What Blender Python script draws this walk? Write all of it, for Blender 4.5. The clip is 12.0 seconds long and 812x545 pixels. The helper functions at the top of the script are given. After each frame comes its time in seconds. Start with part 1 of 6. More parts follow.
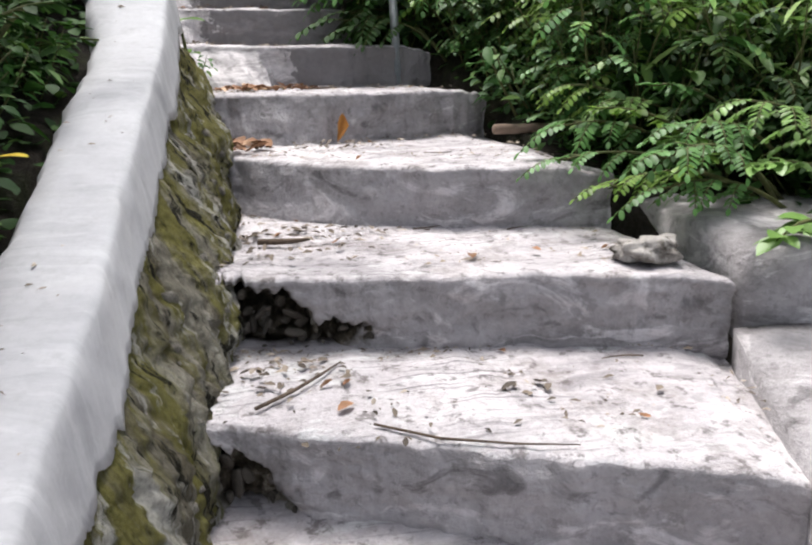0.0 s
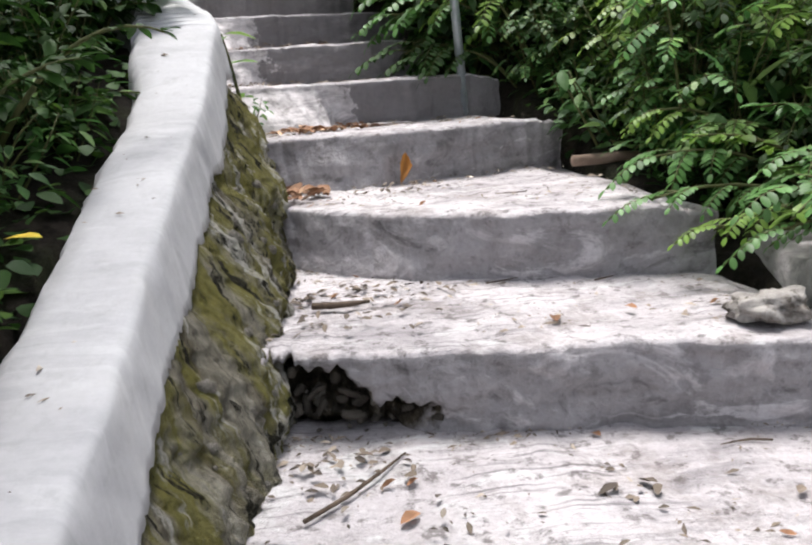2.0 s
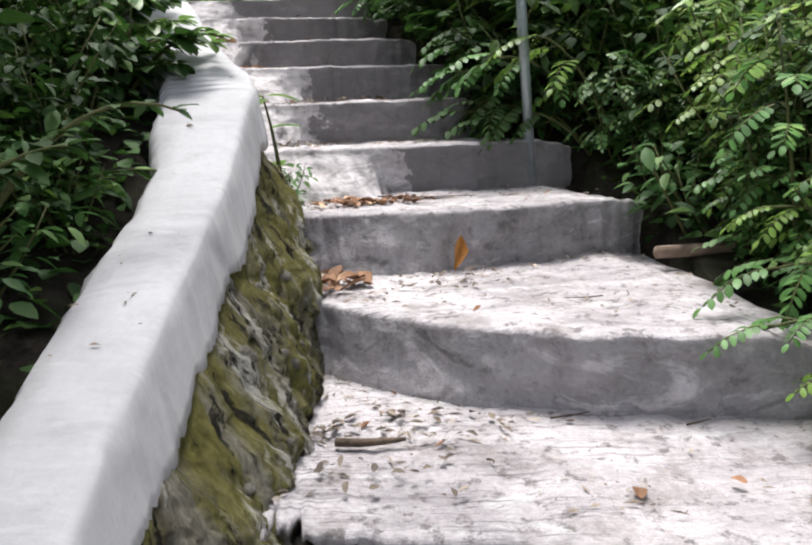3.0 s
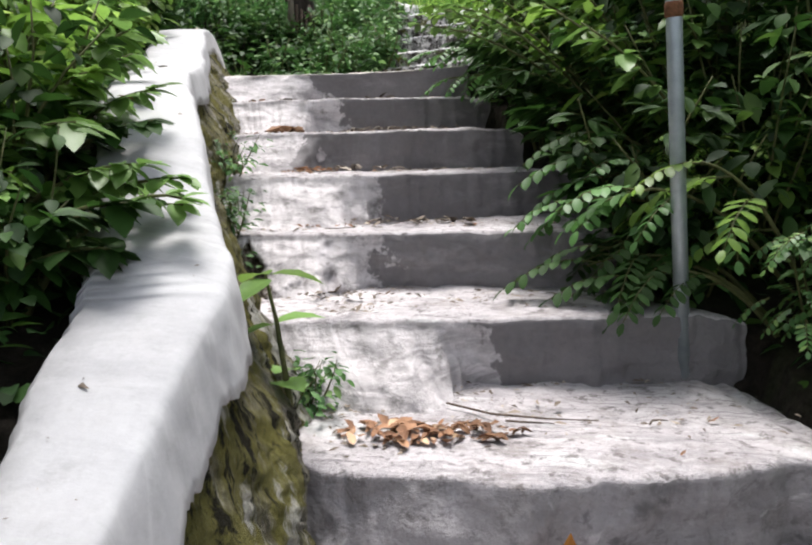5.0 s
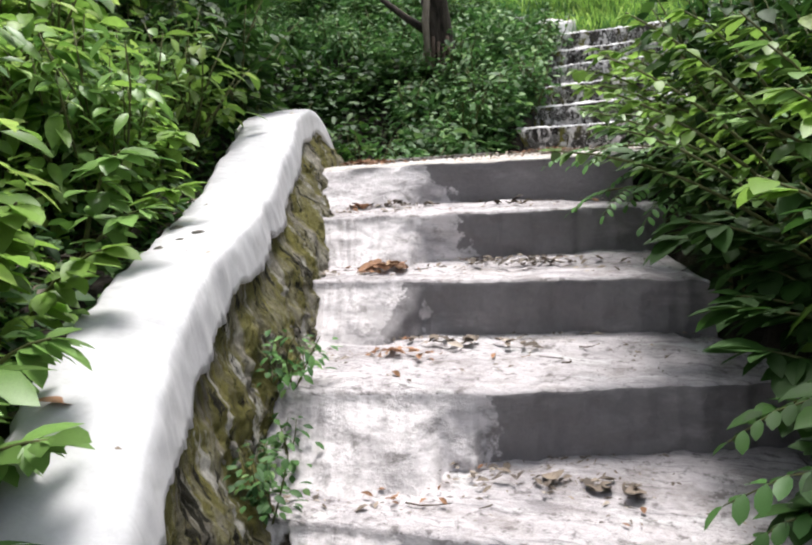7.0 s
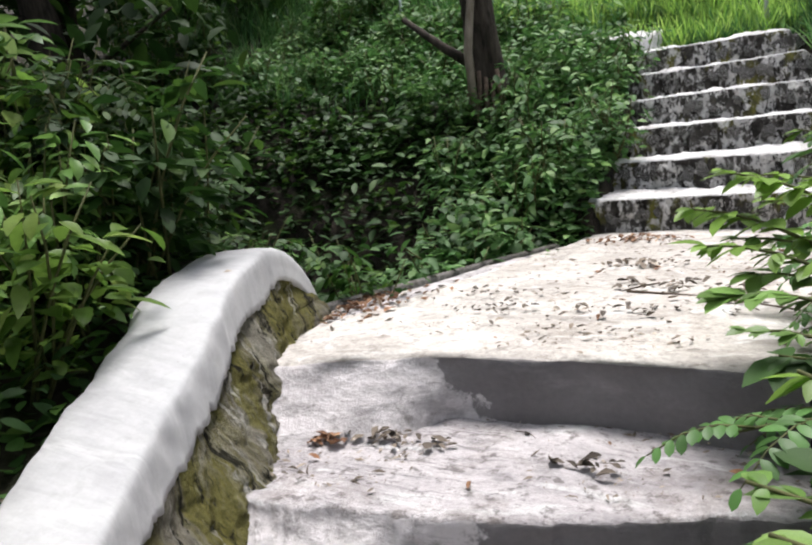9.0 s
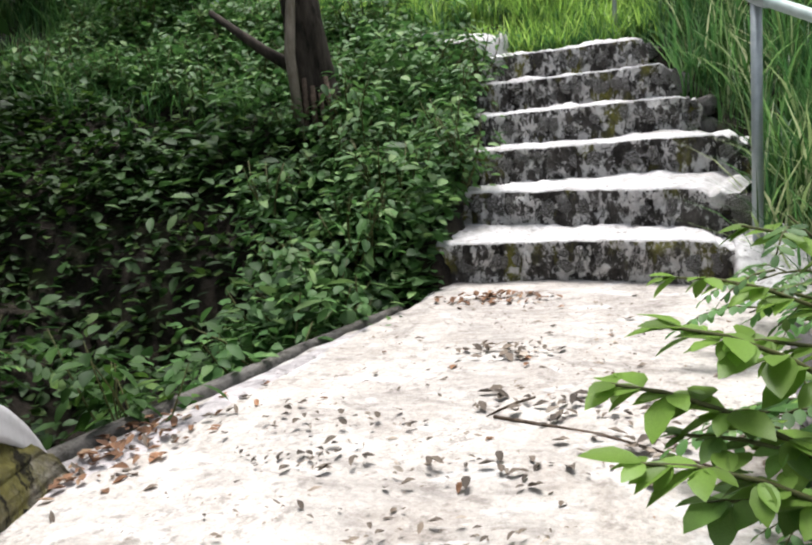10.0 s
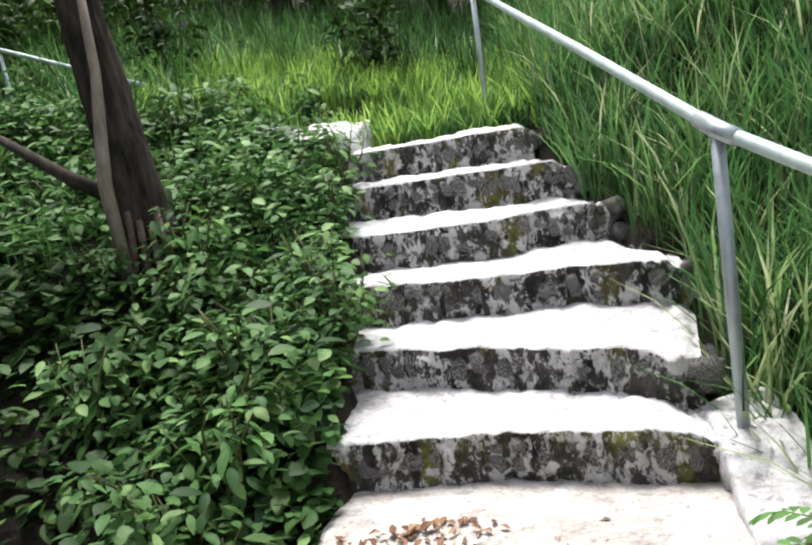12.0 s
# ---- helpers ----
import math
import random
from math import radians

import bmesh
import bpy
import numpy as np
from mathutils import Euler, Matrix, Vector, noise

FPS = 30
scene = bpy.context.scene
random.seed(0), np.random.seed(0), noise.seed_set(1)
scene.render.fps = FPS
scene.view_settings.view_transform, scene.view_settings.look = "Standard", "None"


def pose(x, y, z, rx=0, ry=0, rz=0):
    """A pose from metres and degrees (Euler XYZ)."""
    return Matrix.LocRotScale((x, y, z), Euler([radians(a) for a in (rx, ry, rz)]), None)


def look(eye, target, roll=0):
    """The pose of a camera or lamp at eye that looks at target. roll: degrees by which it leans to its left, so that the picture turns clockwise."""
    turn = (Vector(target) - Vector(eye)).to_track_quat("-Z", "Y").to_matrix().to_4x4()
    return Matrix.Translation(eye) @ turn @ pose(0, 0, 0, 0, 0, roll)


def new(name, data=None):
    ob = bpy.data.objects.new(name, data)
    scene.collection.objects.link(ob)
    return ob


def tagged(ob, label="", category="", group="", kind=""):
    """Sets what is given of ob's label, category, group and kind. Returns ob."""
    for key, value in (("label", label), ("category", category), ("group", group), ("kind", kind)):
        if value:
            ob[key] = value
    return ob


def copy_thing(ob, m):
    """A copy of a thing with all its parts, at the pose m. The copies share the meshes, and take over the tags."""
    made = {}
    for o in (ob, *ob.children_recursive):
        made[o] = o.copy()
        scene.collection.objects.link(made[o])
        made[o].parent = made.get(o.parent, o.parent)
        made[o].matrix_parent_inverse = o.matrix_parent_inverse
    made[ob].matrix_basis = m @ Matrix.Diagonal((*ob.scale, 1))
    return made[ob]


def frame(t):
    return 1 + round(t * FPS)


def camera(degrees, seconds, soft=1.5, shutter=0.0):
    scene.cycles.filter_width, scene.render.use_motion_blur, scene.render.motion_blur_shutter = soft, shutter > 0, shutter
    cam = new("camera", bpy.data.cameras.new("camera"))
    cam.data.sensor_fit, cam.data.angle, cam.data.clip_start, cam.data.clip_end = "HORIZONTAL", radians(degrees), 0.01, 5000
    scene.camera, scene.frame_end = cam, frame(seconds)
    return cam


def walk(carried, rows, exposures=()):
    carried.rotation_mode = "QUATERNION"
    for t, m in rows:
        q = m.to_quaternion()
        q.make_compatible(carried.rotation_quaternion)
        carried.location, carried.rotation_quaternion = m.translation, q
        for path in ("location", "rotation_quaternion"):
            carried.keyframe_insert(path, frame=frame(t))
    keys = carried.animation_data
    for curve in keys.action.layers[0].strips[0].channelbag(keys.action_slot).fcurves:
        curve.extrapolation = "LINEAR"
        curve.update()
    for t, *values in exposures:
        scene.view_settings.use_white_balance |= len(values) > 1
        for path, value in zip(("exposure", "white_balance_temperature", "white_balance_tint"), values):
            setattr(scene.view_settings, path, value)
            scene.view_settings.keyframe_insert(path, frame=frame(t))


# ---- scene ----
cam = camera(57.0, 12.0, soft=2.2)
PATH = [
    (0, (-0.471, -3.832, 0.155), (-0.22, -1.93, -0.409), -0.5),
    (0.5, (-0.418, -3.854, 0.168), (-0.311, -1.913, -0.302), -1.4),
    (1, (-0.378, -3.877, 0.187), (-0.361, -1.925, -0.252), -2.1),
    (1.5, (-0.382, -3.807, 0.173), (-0.361, -1.846, -0.22), -3.0),
    (2, (-0.42, -3.558, 0.187), (-0.369, -1.622, -0.314), -4.0),
    (2.5, (-0.42, -3.385, 0.305), (-0.419, -1.459, -0.233), -5.2),
    (2.7, (-0.408, -3.311, 0.299), (-0.442, -1.354, -0.113), -4.2),
    (4.3, (-0.306, -2.434, 0.528), (-0.572, -0.508, 0.057), -1.1),
    (4.5, (-0.307, -2.336, 0.573), (-0.642, -0.438, 0.039), -3.0),
    (5, (-0.349, -2.143, 0.628), (-0.742, -0.205, 0.326), -1.5),
    (5.5, (-0.346, -1.89, 0.744), (-0.926, 0.009, 0.504), -3.7),
    (6, (-0.339, -1.69, 0.902), (-1.063, 0.144, 0.569), -5.0),
    (6.5, (-0.379, -1.387, 0.983), (-1.177, 0.425, 0.697), -4.3),
    (6.7, (-0.418, -1.267, 1.073), (-1.203, 0.549, 0.777), -3.7),
    (8.3, (-0.621, -0.084, 1.577), (-1.569, 1.623, 1.144), -3.5),
    (8.5, (-0.689, 0.066, 1.639), (-1.644, 1.769, 1.203), -4.4),
    (9, (-0.808, 0.419, 1.743), (-1.793, 2.129, 1.42), -6.3),
    (9.5, (-0.953, 0.822, 1.901), (-1.854, 2.546, 1.432), -4.5),
    (10, (-1.045, 1.303, 1.936), (-1.665, 3.162, 1.538), -6.0),
    (10.5, (-1.114, 1.536, 2.092), (-1.541, 3.473, 1.839), -7.0),
    (11, (-1.213, 1.709, 2.216), (-1.586, 3.654, 1.933), -3.1),
    (11.5, (-1.306, 2.016, 2.315), (-1.561, 3.961, 1.924), -3.9),
    (12, (-1.31, 2.227, 2.38), (-1.557, 4.18, 2.026), -9.7),
]
walk(cam, [(t, look(eye, target, roll)) for t, eye, target, roll in PATH],
     exposures=[(0, 1.10), (5, 1.05), (6.5, 1.15), (8.5, 0.90), (9.5, 0.87), (10, 0.88), (10.5, 1.05), (12, 1.24)])

# ---- sky, sun, exposure ----
world = bpy.data.worlds.new("overcast_sky")
scene.world = world
world.use_nodes = True
wn = world.node_tree.nodes
sky = wn.new("ShaderNodeTexSky")
sky.sky_type, sky.sun_disc = "NISHITA", False
sky.sun_elevation, sky.sun_rotation = radians(72), radians(-8)
sky.dust_density = 3.0
cloud = wn.new("ShaderNodeHueSaturation")
cloud.inputs["Saturation"].default_value = 0.35
world.node_tree.links.new(sky.outputs[0], cloud.inputs["Color"])
world.node_tree.links.new(cloud.outputs[0], wn["Background"].inputs[0])
wn["Background"].inputs[1].default_value = 0.135

sun = new("sun", bpy.data.lights.new("sun", "SUN"))
sun.data.energy, sun.data.angle, sun.data.color = 2.6, radians(24), (1.0, 0.975, 0.945)
sun.matrix_world = look((0, 0, 20), (0.8, -5.4, 3.0))


# ---- materials ----
def material(name, rough=0.9):
    m = bpy.data.materials.new(name)
    m.use_nodes = True
    n = m.node_tree.nodes
    n["Principled BSDF"].inputs["Roughness"].default_value = rough
    n["Principled BSDF"].inputs["Specular IOR Level"].default_value = 0.25
    return m, n, m.node_tree.links


def noise_node(n, l, scale, detail=6.0, rough=0.6, stretch=None):
    co = n.new("ShaderNodeTexCoord")
    tex = n.new("ShaderNodeTexNoise")
    tex.inputs["Scale"].default_value, tex.inputs["Detail"].default_value = scale, detail
    tex.inputs["Roughness"].default_value = rough
    if stretch:
        mp = n.new("ShaderNodeMapping")
        mp.inputs["Scale"].default_value = stretch
        l.new(co.outputs["Object"], mp.inputs[0])
        l.new(mp.outputs[0], tex.inputs[0])
    else:
        l.new(co.outputs["Object"], tex.inputs[0])
    return tex.outputs["Fac"]


def ramp(n, l, fac, stops):
    r = n.new("ShaderNodeValToRGB")
    e = r.color_ramp.elements
    while len(e) < len(stops):
        e.new(0.5)
    for el, (p, c) in zip(e, stops):
        el.position, el.color = p, (*c, 1) if len(c) == 3 else (c[0],) * 3 + (1,)
    l.new(fac, r.inputs[0])
    return r.outputs[0]


def mix(n, l, fac, a, b, kind="MIX"):
    m = n.new("ShaderNodeMix")
    m.data_type, m.blend_type = "RGBA", kind
    for sock, v in ((m.inputs[0], fac), (m.inputs[6], a), (m.inputs[7], b)):
        if isinstance(v, (int, float)):
            sock.default_value = v
        elif isinstance(v, tuple):
            sock.default_value = (*v, 1)
        else:
            l.new(v, sock)
    return m.outputs[2]


def bump(n, l, heights, distance=0.01, strength=0.6):
    prev = None
    for h in heights:
        b = n.new("ShaderNodeBump")
        b.inputs["Distance"].default_value, b.inputs["Strength"].default_value = distance, strength
        l.new(h, b.inputs["Height"])
        if prev:
            l.new(prev, b.inputs["Normal"])
        prev = b.outputs[0]
    l.new(prev, n["Principled BSDF"].inputs["Normal"])


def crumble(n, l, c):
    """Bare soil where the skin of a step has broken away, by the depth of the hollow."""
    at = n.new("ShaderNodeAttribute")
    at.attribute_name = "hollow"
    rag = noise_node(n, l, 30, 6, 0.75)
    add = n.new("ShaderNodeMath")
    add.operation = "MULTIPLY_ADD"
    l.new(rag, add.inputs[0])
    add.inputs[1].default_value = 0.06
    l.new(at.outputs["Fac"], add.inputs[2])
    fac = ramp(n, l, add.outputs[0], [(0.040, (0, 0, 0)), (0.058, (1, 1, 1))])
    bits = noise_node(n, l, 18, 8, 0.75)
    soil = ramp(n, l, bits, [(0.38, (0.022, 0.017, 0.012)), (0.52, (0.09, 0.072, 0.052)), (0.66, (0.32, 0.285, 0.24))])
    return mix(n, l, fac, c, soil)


def strokes(n, l, c, pale, dark, amount, stretch):
    """Sweeping marks of the trowel, pale and dark."""
    co = n.new("ShaderNodeTexCoord")
    mp = n.new("ShaderNodeMapping")
    mp.inputs["Scale"].default_value = stretch
    l.new(co.outputs["Object"], mp.inputs[0])
    tex = n.new("ShaderNodeTexNoise")
    tex.inputs["Scale"].default_value, tex.inputs["Detail"].default_value = 4.0, 7.0
    tex.inputs["Roughness"].default_value, tex.inputs["Distortion"].default_value = 0.62, 1.6
    l.new(mp.outputs[0], tex.inputs[0])
    f = tex.outputs["Fac"]
    c = mix(n, l, ramp(n, l, f, [(0.56, (0, 0, 0)), (0.64, (amount,) * 3), (0.72, (amount * 0.4,) * 3)]), c, pale)
    c = mix(n, l, ramp(n, l, f, [(0.28, (amount,) * 3), (0.36, (amount * 0.7,) * 3), (0.43, (0, 0, 0))]), c, dark)
    return c, f


def cement(name, pale, dark, stain=(0.10, 0.09, 0.075), amount=0.5, streak=None, relief=0.5, grit=0.35, stroke=0.0, sweep=(1.0, 1.0, 2.5), broken=False, lines=0.0):
    """Hand-laid cement: cloudy tone, fine grain, trowel marks, dirt specks."""
    m, n, l = material(name)
    cloud = noise_node(n, l, 2.3, 5)
    grain = noise_node(n, l, 60, 6, 0.7)
    smear = noise_node(n, l, 7, 8, 0.65, streak or (0.6, 3.0, 1.5))
    c = mix(n, l, ramp(n, l, cloud, [(0.36, (0, 0, 0)), (0.64, (1, 1, 1))]), dark, pale)
    c = mix(n, l, ramp(n, l, smear, [(0.40, (0, 0, 0)), (0.62, (0.6, 0.6, 0.6))]), c, pale)
    marks = []
    if stroke:
        c, f = strokes(n, l, c, tuple(min(v * 1.45, 0.7) for v in pale), tuple(v * 0.55 for v in dark), stroke, sweep)
        marks.append(f)
    if lines:
        brush = noise_node(n, l, 5, 5, 0.7, (0.8, 14, 1))
        where = noise_node(n, l, 1.7, 3)
        c = mix(n, l, mix(n, l, 1.0, ramp(n, l, brush, [(0.54, (0, 0, 0)), (0.62, (lines,) * 3)]), ramp(n, l, where, [(0.42, (0, 0, 0)), (0.56, (1, 1, 1))]), "MULTIPLY"), c, tuple(v * 0.62 for v in dark))
        marks.append(brush)
    speck = noise_node(n, l, 24, 6, 0.7)
    blot = noise_node(n, l, 5.5, 8, 0.75)
    c = mix(n, l, ramp(n, l, blot, [(0.50, (0, 0, 0)), (0.62, (amount * 0.85,) * 3)]), c, tuple(v * 2.2 for v in stain))
    c = mix(n, l, ramp(n, l, speck, [(0.545, (0, 0, 0)), (0.63, (amount,) * 3)]), c, stain)
    c = mix(n, l, grit, c, ramp(n, l, grain, [(0.3, (0.25, 0.25, 0.25)), (0.7, (0.9, 0.9, 0.9))]), "OVERLAY")
    if broken:
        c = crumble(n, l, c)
    l.new(c, n["Principled BSDF"].inputs["Base Color"])
    bump(n, l, [*marks, smear, speck, grain], 0.008, relief)
    return m


def patched(name, edge_x, top, pale, dark, slant=1.5):
    """A riser of old pale render, skimmed anew in dark mortar past a ragged edge."""
    m, n, l = material(name)
    co = n.new("ShaderNodeTexCoord")
    sep = n.new("ShaderNodeSeparateXYZ")
    l.new(co.outputs["Object"], sep.inputs[0])
    rag = noise_node(n, l, 5, 6, 0.62)
    add = n.new("ShaderNodeMath")
    add.operation = "MULTIPLY_ADD"
    tilt = n.new("ShaderNodeMath")
    tilt.operation = "MULTIPLY_ADD"
    l.new(sep.outputs[2], tilt.inputs[0])
    tilt.inputs[1].default_value = slant
    l.new(sep.outputs[0], tilt.inputs[2])
    l.new(rag, add.inputs[0])
    add.inputs[1].default_value = 0.55
    l.new(tilt.outputs[0], add.inputs[2])
    step = n.new("ShaderNodeMapRange")
    step.inputs[1].default_value, step.inputs[2].default_value = (edge_x + slant * (top - 0.08) + q for q in (0.262, 0.280))
    l.new(add.outputs[0], step.inputs[0])
    grain = noise_node(n, l, 55, 6, 0.7)
    smear = noise_node(n, l, 6, 8, 0.66, (0.8, 1.4, 2.6))
    old = mix(n, l, ramp(n, l, smear, [(0.40, (0, 0, 0)), (0.56, (1, 1, 1))]), tuple(v * 0.62 for v in pale), pale)
    old, sweep = strokes(n, l, old, tuple(min(v * 1.15, 0.74) for v in pale), tuple(v * 0.9 for v in dark), 0.7, (0.9, 1.2, 2.6))
    dirt = noise_node(n, l, 14, 8, 0.75)
    old = mix(n, l, ramp(n, l, dirt, [(0.55, (0, 0, 0)), (0.64, (0.5, 0.5, 0.5))]), old, (0.09, 0.08, 0.07))
    cloud = noise_node(n, l, 3, 4)
    fresh = mix(n, l, ramp(n, l, cloud, [(0.35, (0, 0, 0)), (0.65, (1, 1, 1))]), tuple(v * 0.78 for v in dark), dark)
    scuff = noise_node(n, l, 5, 7, 0.6, (0.7, 1, 2.2))
    fresh = mix(n, l, ramp(n, l, scuff, [(0.56, (0, 0, 0)), (0.74, (0.30, 0.30, 0.30))]), fresh, tuple(v * 0.8 for v in pale))
    c = mix(n, l, step.outputs[0], old, fresh)
    c = mix(n, l, 0.15, c, ramp(n, l, grain, [(0.3, (0.25, 0.25, 0.25)), (0.7, (0.85, 0.85, 0.85))]), "OVERLAY")
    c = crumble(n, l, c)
    l.new(c, n["Principled BSDF"].inputs["Base Color"])
    bump(n, l, [sweep, smear, dirt, grain], 0.010, 0.6)
    return m


def mossy(name, a, b, moss, cover=(0.45, 0.6), stretch=(1, 1, 0.5), lime=0.0):
    m, n, l = material(name, 0.95)
    big = noise_node(n, l, 6, 8, 0.7, stretch)
    fine = noise_node(n, l, 35, 8, 0.75)
    green = noise_node(n, l, 3.2, 5, 0.6, stretch)
    c = mix(n, l, ramp(n, l, big, [(0.38, (0, 0, 0)), (0.62, (1, 1, 1))]), a, b)
    c = mix(n, l, ramp(n, l, green, [(cover[0], (0, 0, 0)), (cover[1], (1, 1, 1))]), c, moss)
    if lime:
        drip = noise_node(n, l, 13, 9, 0.78, (1.0, 1.0, 0.6))
        c = mix(n, l, ramp(n, l, drip, [(0.50, (0, 0, 0)), (0.54, (lime * 1.75,) * 3)]), c, (0.72, 0.70, 0.69))
    c = mix(n, l, 0.7, c, ramp(n, l, fine, [(0.32, (0.08, 0.08, 0.08)), (0.68, (0.9, 0.9, 0.9))]), "OVERLAY")
    l.new(c, n["Principled BSDF"].inputs["Base Color"])
    bump(n, l, [big, fine], 0.03, 0.9)
    return m


def face_noise(n, l, scale, detail, rough, stretch, shift=0.0):
    """Noise laid along a wall's face: its run, then the depth below its top."""
    at = n.new("ShaderNodeAttribute")
    at.attribute_name = "run"
    mp = n.new("ShaderNodeMapping")
    mp.inputs["Scale"].default_value = stretch
    mp.inputs["Location"].default_value = (shift, shift, 0)
    tex = n.new("ShaderNodeTexNoise")
    tex.inputs["Scale"].default_value, tex.inputs["Detail"].default_value = scale, detail
    tex.inputs["Roughness"].default_value, tex.inputs["Distortion"].default_value = rough, 0.5
    l.new(at.outputs["Vector"], mp.inputs[0])
    l.new(mp.outputs[0], tex.inputs[0])
    return tex.outputs["Fac"]


def rubble_skin(name):
    """Battered mortar and soil: pale lime runs, ochre moss, dark pockets."""
    m, n, l = material(name, 0.95)
    big = face_noise(n, l, 5, 8, 0.72, (1.6, 1, 0.7))
    runs = face_noise(n, l, 5, 9, 0.70, (2.4, 1, 0.7), 3.0)
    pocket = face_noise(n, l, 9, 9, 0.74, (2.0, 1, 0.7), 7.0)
    green = face_noise(n, l, 3.0, 7, 0.66, (2.4, 1, 0.6), 11.0)
    fine = face_noise(n, l, 50, 8, 0.75, (1.3, 1, 0.8), 5.0)
    c = mix(n, l, ramp(n, l, big, [(0.36, (0, 0, 0)), (0.62, (1, 1, 1))]), (0.10, 0.083, 0.052), (0.36, 0.335, 0.28))
    c = mix(n, l, ramp(n, l, green, [(0.43, (0, 0, 0)), (0.53, (0.9, 0.9, 0.9))]), c, (0.17, 0.155, 0.036))
    c = mix(n, l, ramp(n, l, runs, [(0.55, (0, 0, 0)), (0.60, (0.9, 0.9, 0.9))]), c, (0.54, 0.52, 0.475))
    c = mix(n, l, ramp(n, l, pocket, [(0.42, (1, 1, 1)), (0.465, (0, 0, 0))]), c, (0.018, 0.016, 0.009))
    c = mix(n, l, 0.6, c, ramp(n, l, fine, [(0.32, (0.1, 0.1, 0.1)), (0.68, (0.9, 0.9, 0.9))]), "OVERLAY")
    l.new(c, n["Principled BSDF"].inputs["Base Color"])
    bump(n, l, [runs, pocket, fine], 0.035, 0.95)
    return m


def leafy(name, a, b, c=None, gloss=0.45, through_light=0.35):
    """Green leaf: tone varies from plant to plant and from leaf to leaf; light passes through the blade."""
    m, n, l = material(name, gloss)
    n["Principled BSDF"].inputs["Specular IOR Level"].default_value = 0.32
    geo = n.new("ShaderNodeNewGeometry")
    info = n.new("ShaderNodeObjectInfo")
    stops = [(0.0, a), (0.75, b), (1.0, c or b)]
    tone = ramp(n, l, geo.outputs["Random Per Island"], stops)
    hue = n.new("ShaderNodeHueSaturation")
    mr = n.new("ShaderNodeMapRange")
    mr.inputs[3].default_value, mr.inputs[4].default_value = 0.65, 1.35
    l.new(info.outputs["Random"], mr.inputs[0])
    l.new(mr.outputs[0], hue.inputs["Value"])
    l.new(tone, hue.inputs["Color"])
    vein = noise_node(n, l, 40, 4)
    col = mix(n, l, 0.3, hue.outputs[0], ramp(n, l, vein, [(0.3, (0.3, 0.3, 0.3)), (0.7, (0.75, 0.75, 0.75))]), "OVERLAY")
    l.new(col, n["Principled BSDF"].inputs["Base Color"])
    tr = n.new("ShaderNodeBsdfTranslucent")
    l.new(col, tr.inputs[0])
    ms = n.new("ShaderNodeMixShader")
    ms.inputs[0].default_value = through_light
    l.new(n["Principled BSDF"].outputs[0], ms.inputs[1])
    l.new(tr.outputs[0], ms.inputs[2])
    l.new(ms.outputs[0], n["Material Output"].inputs[0])
    return m


def plain(name, a, b, scale=20, rough=0.8, metal=0.0, stretch=None):
    m, n, l = material(name, rough)
    f = noise_node(n, l, scale, 6, 0.65, stretch)
    l.new(ramp(n, l, f, [(0.35, a), (0.65, b)]), n["Principled BSDF"].inputs["Base Color"])
    n["Principled BSDF"].inputs["Metallic"].default_value = metal
    bump(n, l, [f], 0.004, 0.5)
    return m


M_TREAD = cement("pale_cement", (0.60, 0.56, 0.575), (0.34, 0.315, 0.33), (0.11, 0.095, 0.09), 0.70, streak=(0.6, 2.2, 1), relief=1.0, grit=0.25, stroke=0.60, sweep=(0.6, 1.5, 1), lines=0.85)
M_LAND = cement("landing_cement", (0.55, 0.515, 0.485), (0.33, 0.30, 0.28), (0.13, 0.11, 0.095), 0.45, stroke=0.55, sweep=(0.7, 1.2, 1), relief=0.7)
M_RISER = cement("grey_mortar", (0.41, 0.385, 0.395), (0.215, 0.20, 0.205), (0.06, 0.053, 0.05), 0.28, streak=(1, 1, 3), relief=0.9, grit=0.18, stroke=0.9, sweep=(0.9, 0.9, 1.8), broken=True)
M_WALLTOP = cement("smooth_wall_cement", (0.51, 0.505, 0.52), (0.37, 0.365, 0.38), (0.20, 0.19, 0.18), 0.10, streak=(0.7, 3, 0.7), relief=0.10, grit=0.07, stroke=0.22, sweep=(0.5, 2.2, 0.5))
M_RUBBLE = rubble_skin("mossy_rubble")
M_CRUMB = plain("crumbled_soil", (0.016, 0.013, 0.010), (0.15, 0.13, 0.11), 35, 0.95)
M_STONE = mossy("stone", (0.16, 0.145, 0.12), (0.42, 0.39, 0.35), (0.10, 0.10, 0.04), (0.55, 0.75))
M_DARKSTONE = mossy("dark_stone", (0.025, 0.022, 0.02), (0.10, 0.09, 0.085), (0.10, 0.11, 0.03), (0.58, 0.72), (1, 1, 0.5), 0.55)
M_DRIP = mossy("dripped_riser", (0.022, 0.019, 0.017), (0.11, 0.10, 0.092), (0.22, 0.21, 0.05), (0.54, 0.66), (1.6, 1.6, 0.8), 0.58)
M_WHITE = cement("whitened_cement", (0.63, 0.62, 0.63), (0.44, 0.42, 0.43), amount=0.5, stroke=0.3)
M_SOIL = mossy("forest_soil", (0.014, 0.011, 0.008), (0.042, 0.033, 0.025), (0.03, 0.04, 0.012), (0.5, 0.7))
M_PIPE = plain("galvanised_pipe", (0.30, 0.34, 0.36), (0.42, 0.46, 0.48), 14, 0.45, 0.55)
